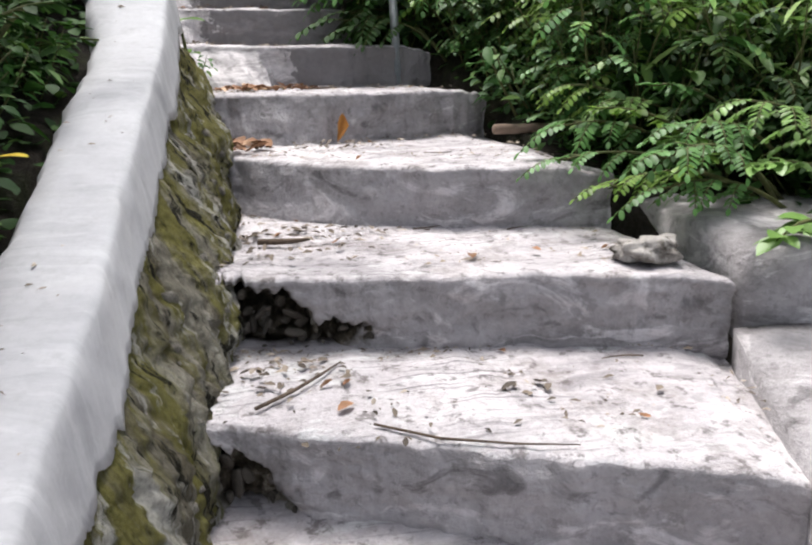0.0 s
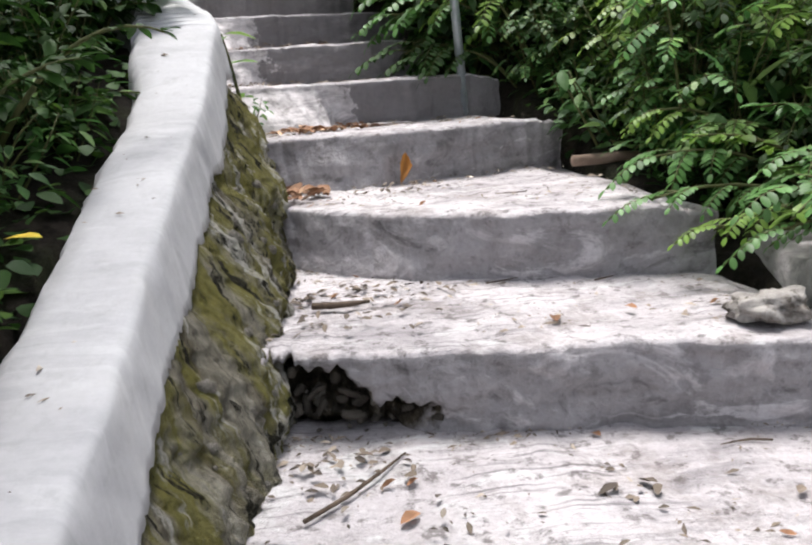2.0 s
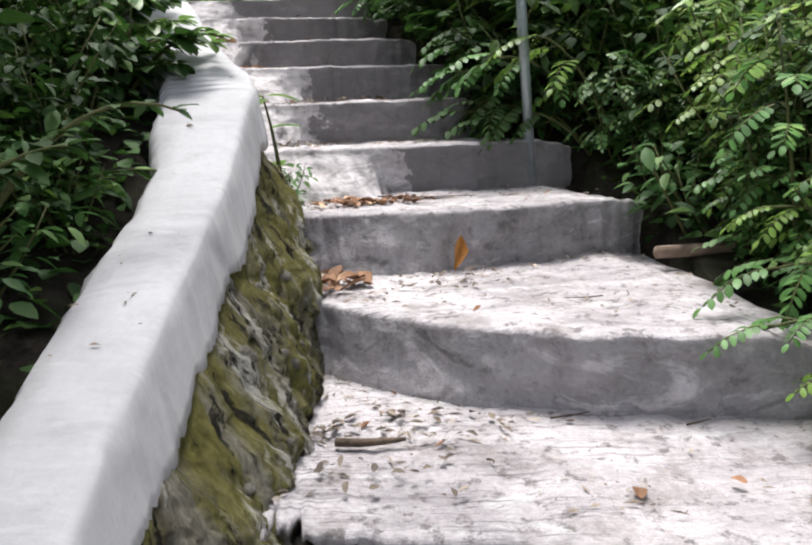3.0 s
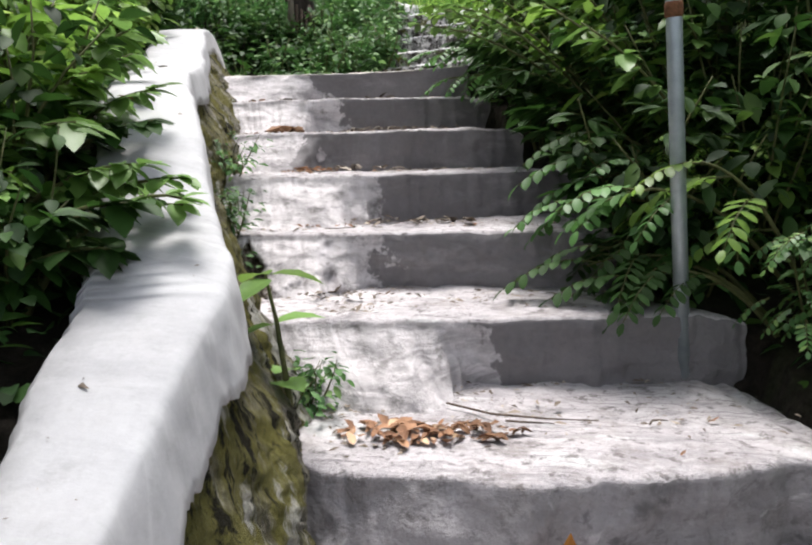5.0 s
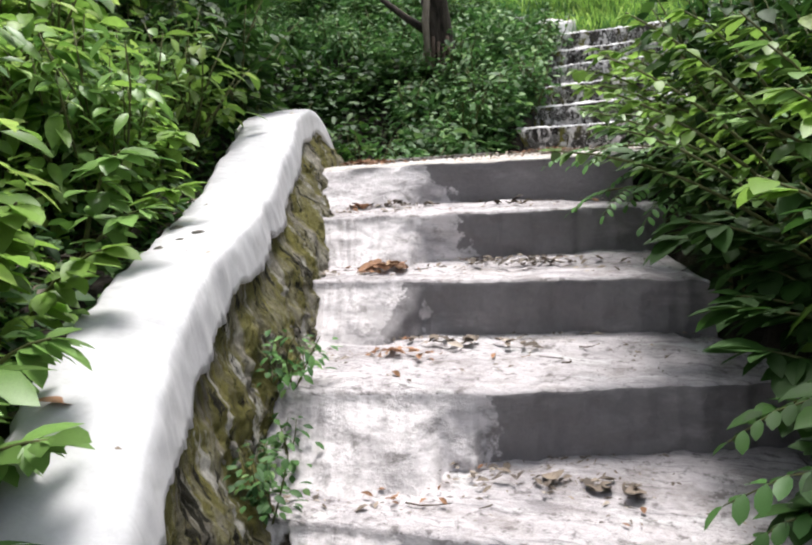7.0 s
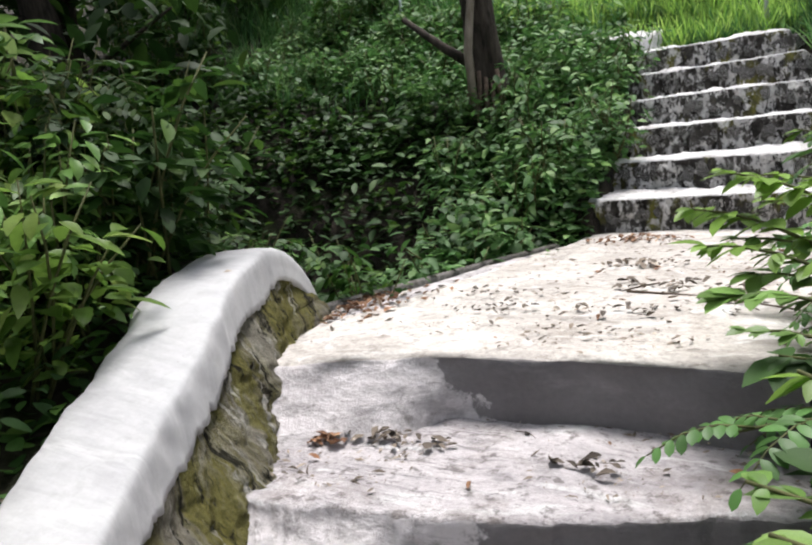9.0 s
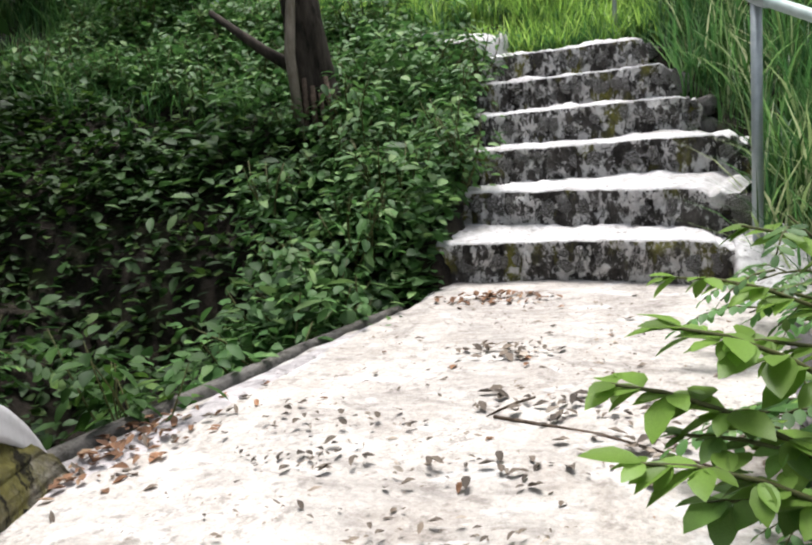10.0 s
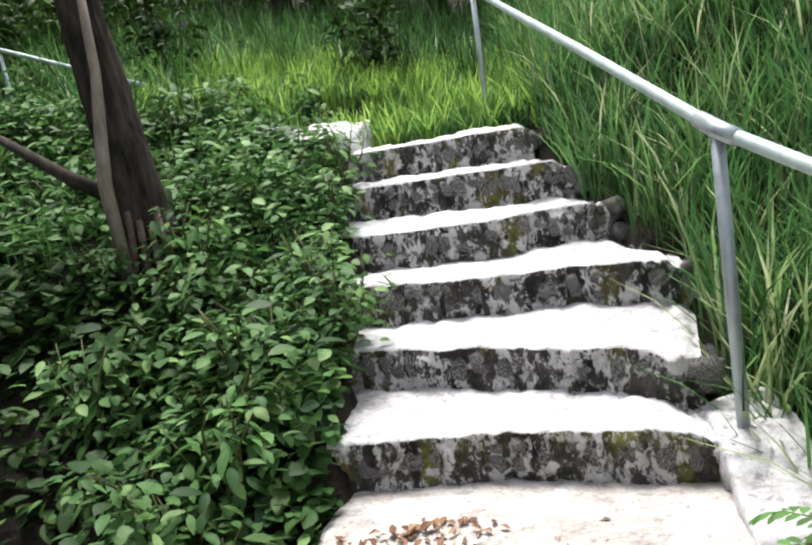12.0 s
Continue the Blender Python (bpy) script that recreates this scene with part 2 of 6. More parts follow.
M_RAIL = plain("painted_rail", (0.36, 0.44, 0.43), (0.50, 0.58, 0.565), 12, 0.4, 0.1)
M_RUST = plain("rust", (0.10, 0.045, 0.02), (0.22, 0.10, 0.05), 60, 0.9)
M_BARK = plain("bark", (0.012, 0.010, 0.008), (0.065, 0.052, 0.042), 22, 0.95, 0, (1, 1, 0.25))
M_TWIG = plain("twig", (0.05, 0.035, 0.025), (0.13, 0.095, 0.07), 40, 0.9)
M_STEM = plain("green_stem", (0.05, 0.06, 0.02), (0.11, 0.11, 0.04), 30, 0.7)
M_LEAF = leafy("broad_leaf", (0.062, 0.135, 0.032), (0.175, 0.305, 0.076), (0.33, 0.45, 0.17), 0.38)
# Undergrowth green, darkened to carry the shade that it stands in.
M_SHADE_GREEN = leafy("shade_green_leaf", (0.012, 0.036, 0.008), (0.038, 0.092, 0.017), (0.075, 0.14, 0.024), 0.62)
M_PINNATE = leafy("pinnate_leaf", (0.042, 0.115, 0.030), (0.105, 0.23, 0.062), (0.22, 0.34, 0.10))
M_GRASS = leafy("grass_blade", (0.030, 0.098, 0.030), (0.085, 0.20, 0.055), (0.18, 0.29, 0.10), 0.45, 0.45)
M_STRAW = leafy("pale_grass_blade", (0.16, 0.24, 0.08), (0.36, 0.42, 0.22), (0.50, 0.50, 0.32), 0.5, 0.4)
M_COVER = leafy("creeper_leaf", (0.033, 0.088, 0.025), (0.088, 0.192, 0.052), (0.175, 0.285, 0.095), 0.58)
M_LIME = leafy("sunlit_leaf", (0.11, 0.215, 0.036), (0.21, 0.345, 0.066), (0.36, 0.48, 0.13), 0.42, 0.5)
M_DEAD = leafy("dead_leaf", (0.14, 0.07, 0.04), (0.32, 0.175, 0.10), (0.50, 0.35, 0.23), 0.8, 0.1)
M_ORANGE = leafy("orange_leaf", (0.30, 0.12, 0.03), (0.44, 0.20, 0.05), None, 0.7, 0.15)
M_GREYDEAD = leafy("weathered_leaf", (0.07, 0.055, 0.045), (0.20, 0.16, 0.125), (0.36, 0.31, 0.26), 0.8, 0.05)
M_YELLOW = leafy("yellow_leaf", (0.5, 0.38, 0.03), (0.55, 0.42, 0.05), None, 0.6, 0.2)


# ---- mesh helpers ----
def obj(name, verts, faces, mat, parent=None, label="", smooth=True, mats=None, index=None):
    me = bpy.data.meshes.new(name)
    me.from_pydata([tuple(v) for v in verts], [], faces)
    for mt in mats or [mat]:
        me.materials.append(mt)
    if index is not None:
        me.polygons.foreach_set("material_index", index)
    if smooth:
        me.polygons.foreach_set("use_smooth", [True] * len(me.polygons))
    me.update()
    ob = new(name, me)
    if parent:
        ob.parent = parent
    if label:
        tagged(ob, label)
    return ob


def part(name, bm, mat, parent, label=""):
    me = bpy.data.meshes.new(name)
    bm.to_mesh(me)
    bm.free()
    me.materials.append(mat)
    me.polygons.foreach_set("use_smooth", [True] * len(me.polygons))
    ob = new(name, me)
    ob.parent = parent
    if label:
        tagged(ob, label)
    return ob


def fbm(x, y, z, s=1.0):
    return noise.fractal(Vector((x * s, y * s, z * s)), 0.8, 2.1, 4)


def rand(a, b):
    return random.uniform(a, b)


def tube(points, radii, sides=7, closed=True):
    """Verts and faces of a bent, tapered tube."""
    v, f = [], []
    for i, p in enumerate(points):
        p = Vector(p)
        a, b = Vector(points[max(i - 1, 0)]), Vector(points[min(i + 1, len(points) - 1)])
        q = (b - a).to_track_quat("Z", "Y")
        for k in range(sides):
            t = 2 * math.pi * k / sides
            v.append(p + q @ Vector((math.cos(t), math.sin(t), 0)) * radii[i])
    for i in range(len(points) - 1):
        for k in range(sides):
            f.append((i * sides + k, i * sides + (k + 1) % sides, (i + 1) * sides + (k + 1) % sides, (i + 1) * sides + k))
    if closed:
        f.append(tuple(range(sides))[::-1])
        f.append(tuple(range((len(points) - 1) * sides, len(points) * sides)))
    return v, f


class Heap:
    """Gathers many small pieces into one mesh."""

    def __init__(self):
        self.v, self.f, self.n = [], [], 0

    def add(self, v, f):
        self.v.extend(v)
        self.f.extend(tuple(i + self.n for i in q) for q in f)
        self.n += len(v)


def leaf_blade(length, width, fold=0.12, droop=0.15, round_tip=False):
    """A leaf along +y from the origin, folded at its midrib."""
    w = width / 2
    ts = ((0.0, 0.0), (0.22, 0.72), (0.5, 1.0), (0.78, 0.66 if not round_tip else 0.85), (1.0, 0.0))
    v, f = [], []
    for t, s in ts:
        y, z = t * length, -droop * length * t * t
        if s == 0:
            v.append((0, y, z))
        else:
            v += [(-w * s, y, z + fold * w * s * 2), (0, y, z), (w * s, y, z + fold * w * s * 2)]
    f = [(0, 2, 1), (0, 3, 2), (1, 2, 5, 4), (2, 3, 6, 5), (4, 5, 8, 7), (5, 6, 9, 8), (7, 8, 10), (8, 9, 10)]
    return [Vector(p) for p in v], f


def placed(v, place, yaw, pitch, roll=0.0, size=1.0):
    m = Matrix.Translation(place) @ Euler((pitch, roll, yaw)).to_matrix().to_4x4() @ Matrix.Scale(size, 4)
    return [m @ p for p in v]


# ---- plan ----
# tread level, then the front edge at its left end, middle and right end
LOWER = [
    (-1.33, (-0.70, -4.90), (-0.10, -4.95), (0.50, -5.05)),
    (-1.14, (-0.70, -4.28), (-0.10, -4.33), (0.50, -4.45)),
    (-0.95, (-0.70, -3.66), (-0.10, -3.72), (0.50, -3.85)),
    (-0.76, (-0.70, -3.04), (-0.15, -3.15), (0.48, -3.30)),
    (-0.57, (-0.71, -2.42), (-0.20, -2.58), (0.50, -2.82)),
    (-0.38, (-0.68, -2.03), (-0.10, -2.09), (0.58, -2.16)),
    (-0.19, (-0.77, -1.13), (-0.20, -1.50), (0.50, -1.56)),
    (0.00, (-0.88, -0.73), (-0.30, -0.73), (0.34, -0.46)),
    (0.19, (-1.12, -0.22), (-0.55, -0.15), (0.17, 0.01)),
    (0.38, (-1.42, 0.27), (-0.94, 0.33), (-0.15, 0.38)),
    (0.57, (-1.58, 0.62), (-1.05, 0.73), (-0.20, 1.05)),
    (0.76, (-1.84, 1.25), (-1.35, 1.30), (-0.50, 1.46)),
    (0.95, (-2.03, 1.70), (-1.47, 1.76), (-0.70, 2.04)),
    (1.14, (-2.30, 2.12), (-1.62, 2.30), (-0.85, 2.24)),
]
UPPER = [
    (1.335, (-1.96, 4.72), (-1.40, 4.67), (-0.65, 4.47)),
    (1.515, (-2.00, 5.28), (-1.40, 5.10), (-0.68, 4.75)),
    (1.71, (-2.06, 5.78), (-1.40, 5.55), (-0.52, 5.42)),
    (1.91, (-2.08, 6.15), (-1.40, 5.95), (-0.70, 6.15)),
    (2.12, (-2.15, 6.75), (-1.40, 6.55), (-0.85, 6.40)),
    (2.325, (-2.20, 7.05), (-1.50, 7.00), (-1.00, 6.95)),
]
# inner top edge of the parapet: x, y, z, and its width there
WALL = [
    (-0.80, -4.60, -0.98, 0.20), (-0.82, -3.40, -0.54, 0.20), (-0.85, -2.50, -0.24, 0.20), (-0.87, -2.00, -0.05, 0.20),
    (-0.89, -1.40, 0.17, 0.20), (-0.90, -1.15, 0.31, 0.24), (-0.92, -0.88, 0.43, 0.27), (-1.12, -0.55, 0.55, 0.24),
    (-1.30, -0.22, 0.75, 0.25), (-1.46, 0.05, 0.86, 0.25), (-1.63, 0.38, 0.94, 0.25), (-1.80, 0.85, 1.03, 0.27),
    (-2.01, 1.30, 1.12, 0.28), (-2.22, 1.75, 1.27, 0.28), (-2.38, 2.10, 1.40, 0.28), (-2.50, 2.42, 1.46, 0.26),
]

# where the rubble face of the parapet meets the treads: x, y
WALL_FOOT = [(-0.70, -4.90), (-0.71, -2.42), (-0.69, -2.03), (-0.77, -1.13), (-0.86, -0.78), (-0.99, -0.47), (-1.16, -0.28), (-1.38, 0.05),
             (-1.58, 0.43), (-1.66, 0.68), (-1.85, 1.25), (-2.04, 1.70), (-2.31, 2.14), (-2.46, 2.50)]


def along(points, y, k):
    """Value k of a polyline of points, by its y."""
    if y <= points[0][1]:
        a, b = points[0], points[1]
    elif y >= points[-1][1]:
        a, b = points[-2], points[-1]
    else:
        for a, b in zip(points, points[1:]):
            if a[1] <= y <= b[1]:
                break
    t = (y - a[1]) / (b[1] - a[1])
    return a[k] + (b[k] - a[k]) * t


CENTRE = [((s[1][0] + s[3][0]) / 2, s[2][1], s[0]) for s in LOWER] + [(-1.5, 4.4, 1.14)] + [((s[1][0] + s[3][0]) / 2, s[2][1], s[0]) for s in UPPER]
RIGHT = [(s[3][0], s[3][1], s[0]) for s in LOWER] + [(-0.55, 4.3, 1.14)] + [(s[3][0], s[3][1], s[0]) for s in UPPER]
LEFT = [(s[1][0], s[1][1], s[0]) for s in LOWER[:-1]] + [(-2.55, 2.6, 1.14), (-2.36, 3.4, 1.14), (-2.03, 4.3, 1.14)] + [(s[1][0], s[1][1], s[0]) for s in UPPER]


def smooth(a, b, t):
    t = min(max((t - a) / (b - a), 0), 1)
    return t * t * (3 - 2 * t)


def ground_height(x, y):
    """The hillside: cut away under the steps, banked up on both sides, rising beyond them."""
    if 6.4 < y < 8.0 and (-2.17 if y < 7.1 else -2.62) < x < -1.05:
        return 1.65 if y < 7.42 else 2.27 + (y - 7.42) * 0.3
    zc = along(CENTRE, min(max(y, -5), 7.0), 2) + (max(y - 7.0, 0) * 0.24 if y > 0 else 0) + min(y + 5, 0) * 0.33
    r, lft = along(RIGHT, min(max(y, -5), 7), 0), along(LEFT, min(max(y, -5), 7), 0)
    wob = 0.10 * fbm(x, y, 3.1, 0.9) + 0.03 * fbm(x, y, 7.7, 4)
    if y > 7.0:
        lft = r = -1.5
    if y < 2.5:
        edge = along(WALL, max(y, -4.6), 0) - along(WALL, max(y, -4.6), 3)
        bank = along(WALL, max(y, -4.6), 2) - 0.10 + min(y + 4.6, 0) * 0.33
        if x < edge:
            d = edge - x
            return bank + min(d, 3) * 0.22 + max(d - 3, 0) * 0.12 + wob * smooth(0, 0.4, d)
        if x < lft + 0.2:
            return min(bank, zc) - 0.45
    if x < lft:
        d = lft - x
        low = zc - (0.14 if y < 4.6 else 0.05)
        # Two dips sunk here so the thinned gap darkens by its own shade.
        low -= 0.40 * math.exp(-((x + 3.5) ** 2 / 0.7 + (y - 4.2) ** 2 / 0.9)) + 0.30 * math.exp(-((x + 3.2) ** 2 / 0.35 + (y - 3.3) ** 2 / 0.3))
        return low + 0.16 * min(d, 3) + max(d - 3, 0) * 0.12 + wob * smooth(0, 0.5, d)
    if x > r:
        d = x - r
        k = 0.34 if y > 3.5 else 0.10
        return zc - 0.16 + k * max(min(d, 4) - 0.3, 0) + max(d - 4, 0) * 0.16 + wob * smooth(0, 0.5, d)
    return zc - (0.40 if y < 7.1 else 0.05) + (wob if y > 7.4 else 0)


def ground_sheet():
    xs = sorted(set([round(v, 3) for v in np.linspace(-7, 5, 140)] + [-400, -150, -70, -40, -28, -20, -14, -10, -8.3, 6, 7.5, 10, 14, 20, 28, 40, 70, 150, 400]))
    ys = sorted(set([round(v, 3) for v in np.linspace(-7, 11, 200)] + [-400, -150, -60, -30, -18, -12, -9, 12, 13.5, 16, 19, 24, 32, 45, 70, 150, 400]))
    v = []
    for y in ys:
        for x in xs:
            cx, cy = min(max(x, -40), 40), min(max(y, -30), 60)
            v.append((x, y, ground_height(cx, cy)))
    nx = len(xs)
    f = [(j * nx + i, j * nx + i + 1, (j + 1) * nx + i + 1, (j + 1) * nx + i) for j in range(len(ys) - 1) for i in range(nx - 1)]
    return tagged(obj("ground", v, f, M_SOIL), "dark forest soil of the hillside, strewn with litter", "ground", kind="structure")


ground_sheet()


def edge_curve(s, u):
    """A point of the front edge of a step, u from 0 (left) to 1 (right)."""
    a, b, c = (Vector(p) for p in s[1:4])
    m = 2 * b - (a + c) / 2
    return a * (1 - u) ** 2 + m * 2 * u * (1 - u) + c * u * u


def build_step(s, back, name, label, mats, left=0.22, drop=0.30, broken=None, nu=190, rough=1.5, seed=0, foot=None, wear=0.03):
    """One step: riser, worn nose and tread in one closed block. mats: tread, riser."""
    z0, NR = s[0], 44 if broken else 20
    cols, rows, pits = [], None, []
    for i in range(nu + 1):
        u = -left + (1 + left) * i / nu
        e = edge_curve(s, max(u, 0)) if u >= 0 else edge_curve(s, 0) + (edge_curve(s, 0) - edge_curve(s, 0.15)).normalized() * (-u) * 1.2
        b = edge_curve(back, min(max(u, 0), 1)) if u >= 0 else edge_curve(back, 0) + (edge_curve(back, 0) - edge_curve(back, 0.15)).normalized() * (-u) * 1.2
        b = b + (b - e).normalized() * 0.10
        fwd = (e - b).normalized()
        chip = 0.012 * rough * fbm(e.x, e.y, seed, 5) + 0.006 * rough * fbm(e.x, e.y, seed + 9, 18)
        hole = 0.0
        if broken:
            lo, hi, deep = broken
            hole = deep
        nose = 0.018 + 0.006 * fbm(e.x, e.y, seed + 4, 7)
        prof, caves = [], []
        for j in range(NR + 1):
            t = j / NR
            z = z0 - drop + (drop - nose) * t
            out = chip + 0.010 * rough * fbm(e.x * 1.3, z * 2, seed + 2, 6)
            cave = 0.0
            if hole:
                uu = u + 0.07 * fbm(e.x * 2, z * 2, seed + 12, 3.5) + 0.02 * fbm(e.x, z, seed + 13, 20)
                cave = hole * smooth(lo - 0.05, lo + 0.03, uu) * (1 - smooth(hi - 0.16, hi, uu)) * (0.75 + 0.5 * abs(fbm(e.x, z, seed + 14, 9)))
            roof = 0.95
            if hole:
                roof += -0.34 * smooth(lo, hi, u) + 0.16 * fbm(e.x, 0, seed + 15, 9) + 0.08 * fbm(e.x, 0, seed + 16, 30)
            cave = cave * smooth(0, 0.25, t) * (1 - smooth(roof - 0.12, roof, t)) * (1 + 0.8 * fbm(e.x, z, seed + 1, 14))
            ramped = 0.0
            if foot:
                ramped = foot[1] * (1 - smooth(foot[0] - 0.18, foot[0], u + 0.10 * fbm(e.x, z * 0.3, seed + 8, 4))) * max(1 - t, 0) ** 1.1 * (1 + 0.14 * fbm(e.x, z * 2, seed + 7, 7))
            p = e + fwd * (out - cave + ramped)
            prof.append((p.x, p.y, z))
            caves.append(cave)
        for a in (30, 60, 90):
            c = Vector(prof[NR][:2]) - fwd * nose * (1 - math.cos(radians(a)))
            prof.append((c.x, c.y, z0 - nose + nose * math.sin(radians(a)) + 0.004 * fbm(e.x, e.y, seed + 3, 9)))
        front = Vector(prof[-1][:2])
        for j in range(1, 15):
            p = front.lerp(b, j / 14)
            z = z0 + 0.010 * rough * fbm(p.x, p.y, seed + 5, 2.2) + 0.004 * rough * fbm(p.x, p.y, seed + 6, 11)
            prof.append((p.x, p.y, z))
        prof.append((b.x, b.y, z0 - drop))
        sag = wear * smooth(0.90, 1.0, u + 0.05 * fbm(e.x, e.y, seed + 17, 9)) * (1 + 0.7 * fbm(e.x, e.y, seed + 18, 12))
        prof = [(q[0], q[1], q[2] - sag * min(max((q[2] - z0 + drop) / drop, 0), 1)) for q in prof]
        rows = len(prof)
        cols.append(prof)
        pits.append(caves)
    v = [p for c in cols for p in c]
    f, idx = [], []
    for i in range(nu):
        for j in range(rows - 1):
            f.append((i * rows + j, (i + 1) * rows + j, (i + 1) * rows + j + 1, i * rows + j + 1))
            idx.append(1 if j < NR + 1 else 0)
    f.append(tuple(range(rows))[::-1])
    f.append(tuple(range(nu * rows, (nu + 1) * rows)))
    idx += [1, 1]
    ob = obj(name, v, f, None, smooth=True, mats=mats, index=idx)
    if broken:
        at = ob.data.attributes.new("hollow", "FLOAT", "POINT")
        at.data.foreach_set("value", [q for c in pits for q in c + [0.0] * (rows - len(c))])
    return tagged(ob, label, "step")


HURT = {1: (0.0, 0.34, 0.17), 5: (0.02, 0.18, 0.09), 0: (0.02, 0.26, 0.07)}
lower_steps = []
PATCH_X = {4: -0.52, 5: -0.92, 6: -1.03, 7: -1.50, 8: -1.45, 9: -1.75}
for i, s in enumerate(LOWER[:-1]):
    k = i - 4
    riser = patched("patched_riser", PATCH_X[k], s[0], (0.62, 0.58, 0.59), (0.215, 0.20, 0.205), 0.4) if k in PATCH_X else M_RISER
    hurt = HURT.get(k)
    foot = (0.5, 0.10) if k in (2, 3) else (0.46, 0.40) if k > 3 else None
    ob = build_step(s, LOWER[i + 1], "stair_step", "worn grey cement stair step with pale dusty tread", [M_TREAD, riser], broken=hurt, seed=i * 3.7, foot=foot)
    tagged(ob, group="steps of the lower flight", kind="structure")
    lower_steps.append(ob)

upper_steps = []
UP_BACK = UPPER[1:] + [(2.33, (-2.3, 7.65), (-1.6, 7.65), (-1.05, 7.6))]
for i, (s, b) in enumerate(zip(UPPER, UP_BACK)):
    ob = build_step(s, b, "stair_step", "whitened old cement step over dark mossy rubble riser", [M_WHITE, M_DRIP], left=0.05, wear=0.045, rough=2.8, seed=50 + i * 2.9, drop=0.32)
    tagged(ob, group="steps of the upper flight", kind="structure")
    upper_steps.append(ob)


# landing slab
def landing():
    s = LOWER[-1]
    ledge = [(-2.32, 2.12), (-2.60, 2.62), (-2.50, 2.95), (-2.38, 3.28), (-2.22, 3.75), (-2.03, 4.25), (-1.98, 4.85)]
    redge = [(-0.85, 2.24), (-0.70, 2.6), (-0.62, 3.0), (-0.58, 3.4), (-0.56, 3.8), (-0.55, 4.2), (-0.52, 4.85)]

    def poly(pts, t):
        t *= len(pts) - 1
        i = min(int(t), len(pts) - 2)
        return Vector(pts[i]).lerp(Vector(pts[i + 1]), t - i)

    nu, nv = 90, 60
    v, f, idx = [], [], []
    for i in range(nu + 1):
        u = i / nu
        fr = edge_curve(s, u)
        d = poly(ledge, 0).lerp(poly(redge, 0), u)
        off = fr - d
        col = []
        for j in range(9):
            z = 1.14 - 0.30 + 0.292 * j / 8
            c = 0.012 * fbm(fr.x, fr.y, 91, 5) + 0.008 * fbm(fr.x, z * 2, 93, 6)
            c += 0.34 * (1 - smooth(0.26, 0.46, u + 0.10 * fbm(fr.x, z, 98, 4))) * (1 - j / 8) ** 1.1 * (1 + 0.12 * fbm(fr.x, z * 2, 99, 7))
            col.append((fr.x, fr.y - c, z))
        for j in range(nv + 1):
            t = j / nv
            p = poly(ledge, t).lerp(poly(redge, t), u) + off * (1 - smooth(0, 0.2, t))
            wob = 0.03 * fbm(p.x, p.y, 97, 6) * (smooth(0.06, 0, u) + smooth(0.94, 1, u))
            z = 1.146 + 0.008 * fbm(p.x, p.y, 95, 1.7) + 0.004 * fbm(p.x, p.y, 96, 12) - (0.008 if j == 0 else 0)
            col.append((p.x + wob, p.y, z))
        p = col[-1]
        col.append((p[0], p[1], 0.8))
        v += col
        rows = len(col)
    for i in range(nu):
        for j in range(rows - 1):
            f.append((i * rows + j, (i + 1) * rows + j, (i + 1) * rows + j + 1, i * rows + j + 1))
            idx.append(1 if j < 9 else 0)
    for i in (0, nu):
        f.append(tuple(range(i * rows, (i + 1) * rows))[::(-1 if i == 0 else 1)])
        idx.append(1)
    riser = patched("landing_riser", -1.74, 1.14, (0.62, 0.58, 0.59), (0.215, 0.20, 0.205))
    ob = obj("landing", v, f, None, mats=[M_LAND, riser], index=idx)
    tagged(ob, "broad pale cement landing scattered with dead leaves", "landing", kind="structure")


landing()


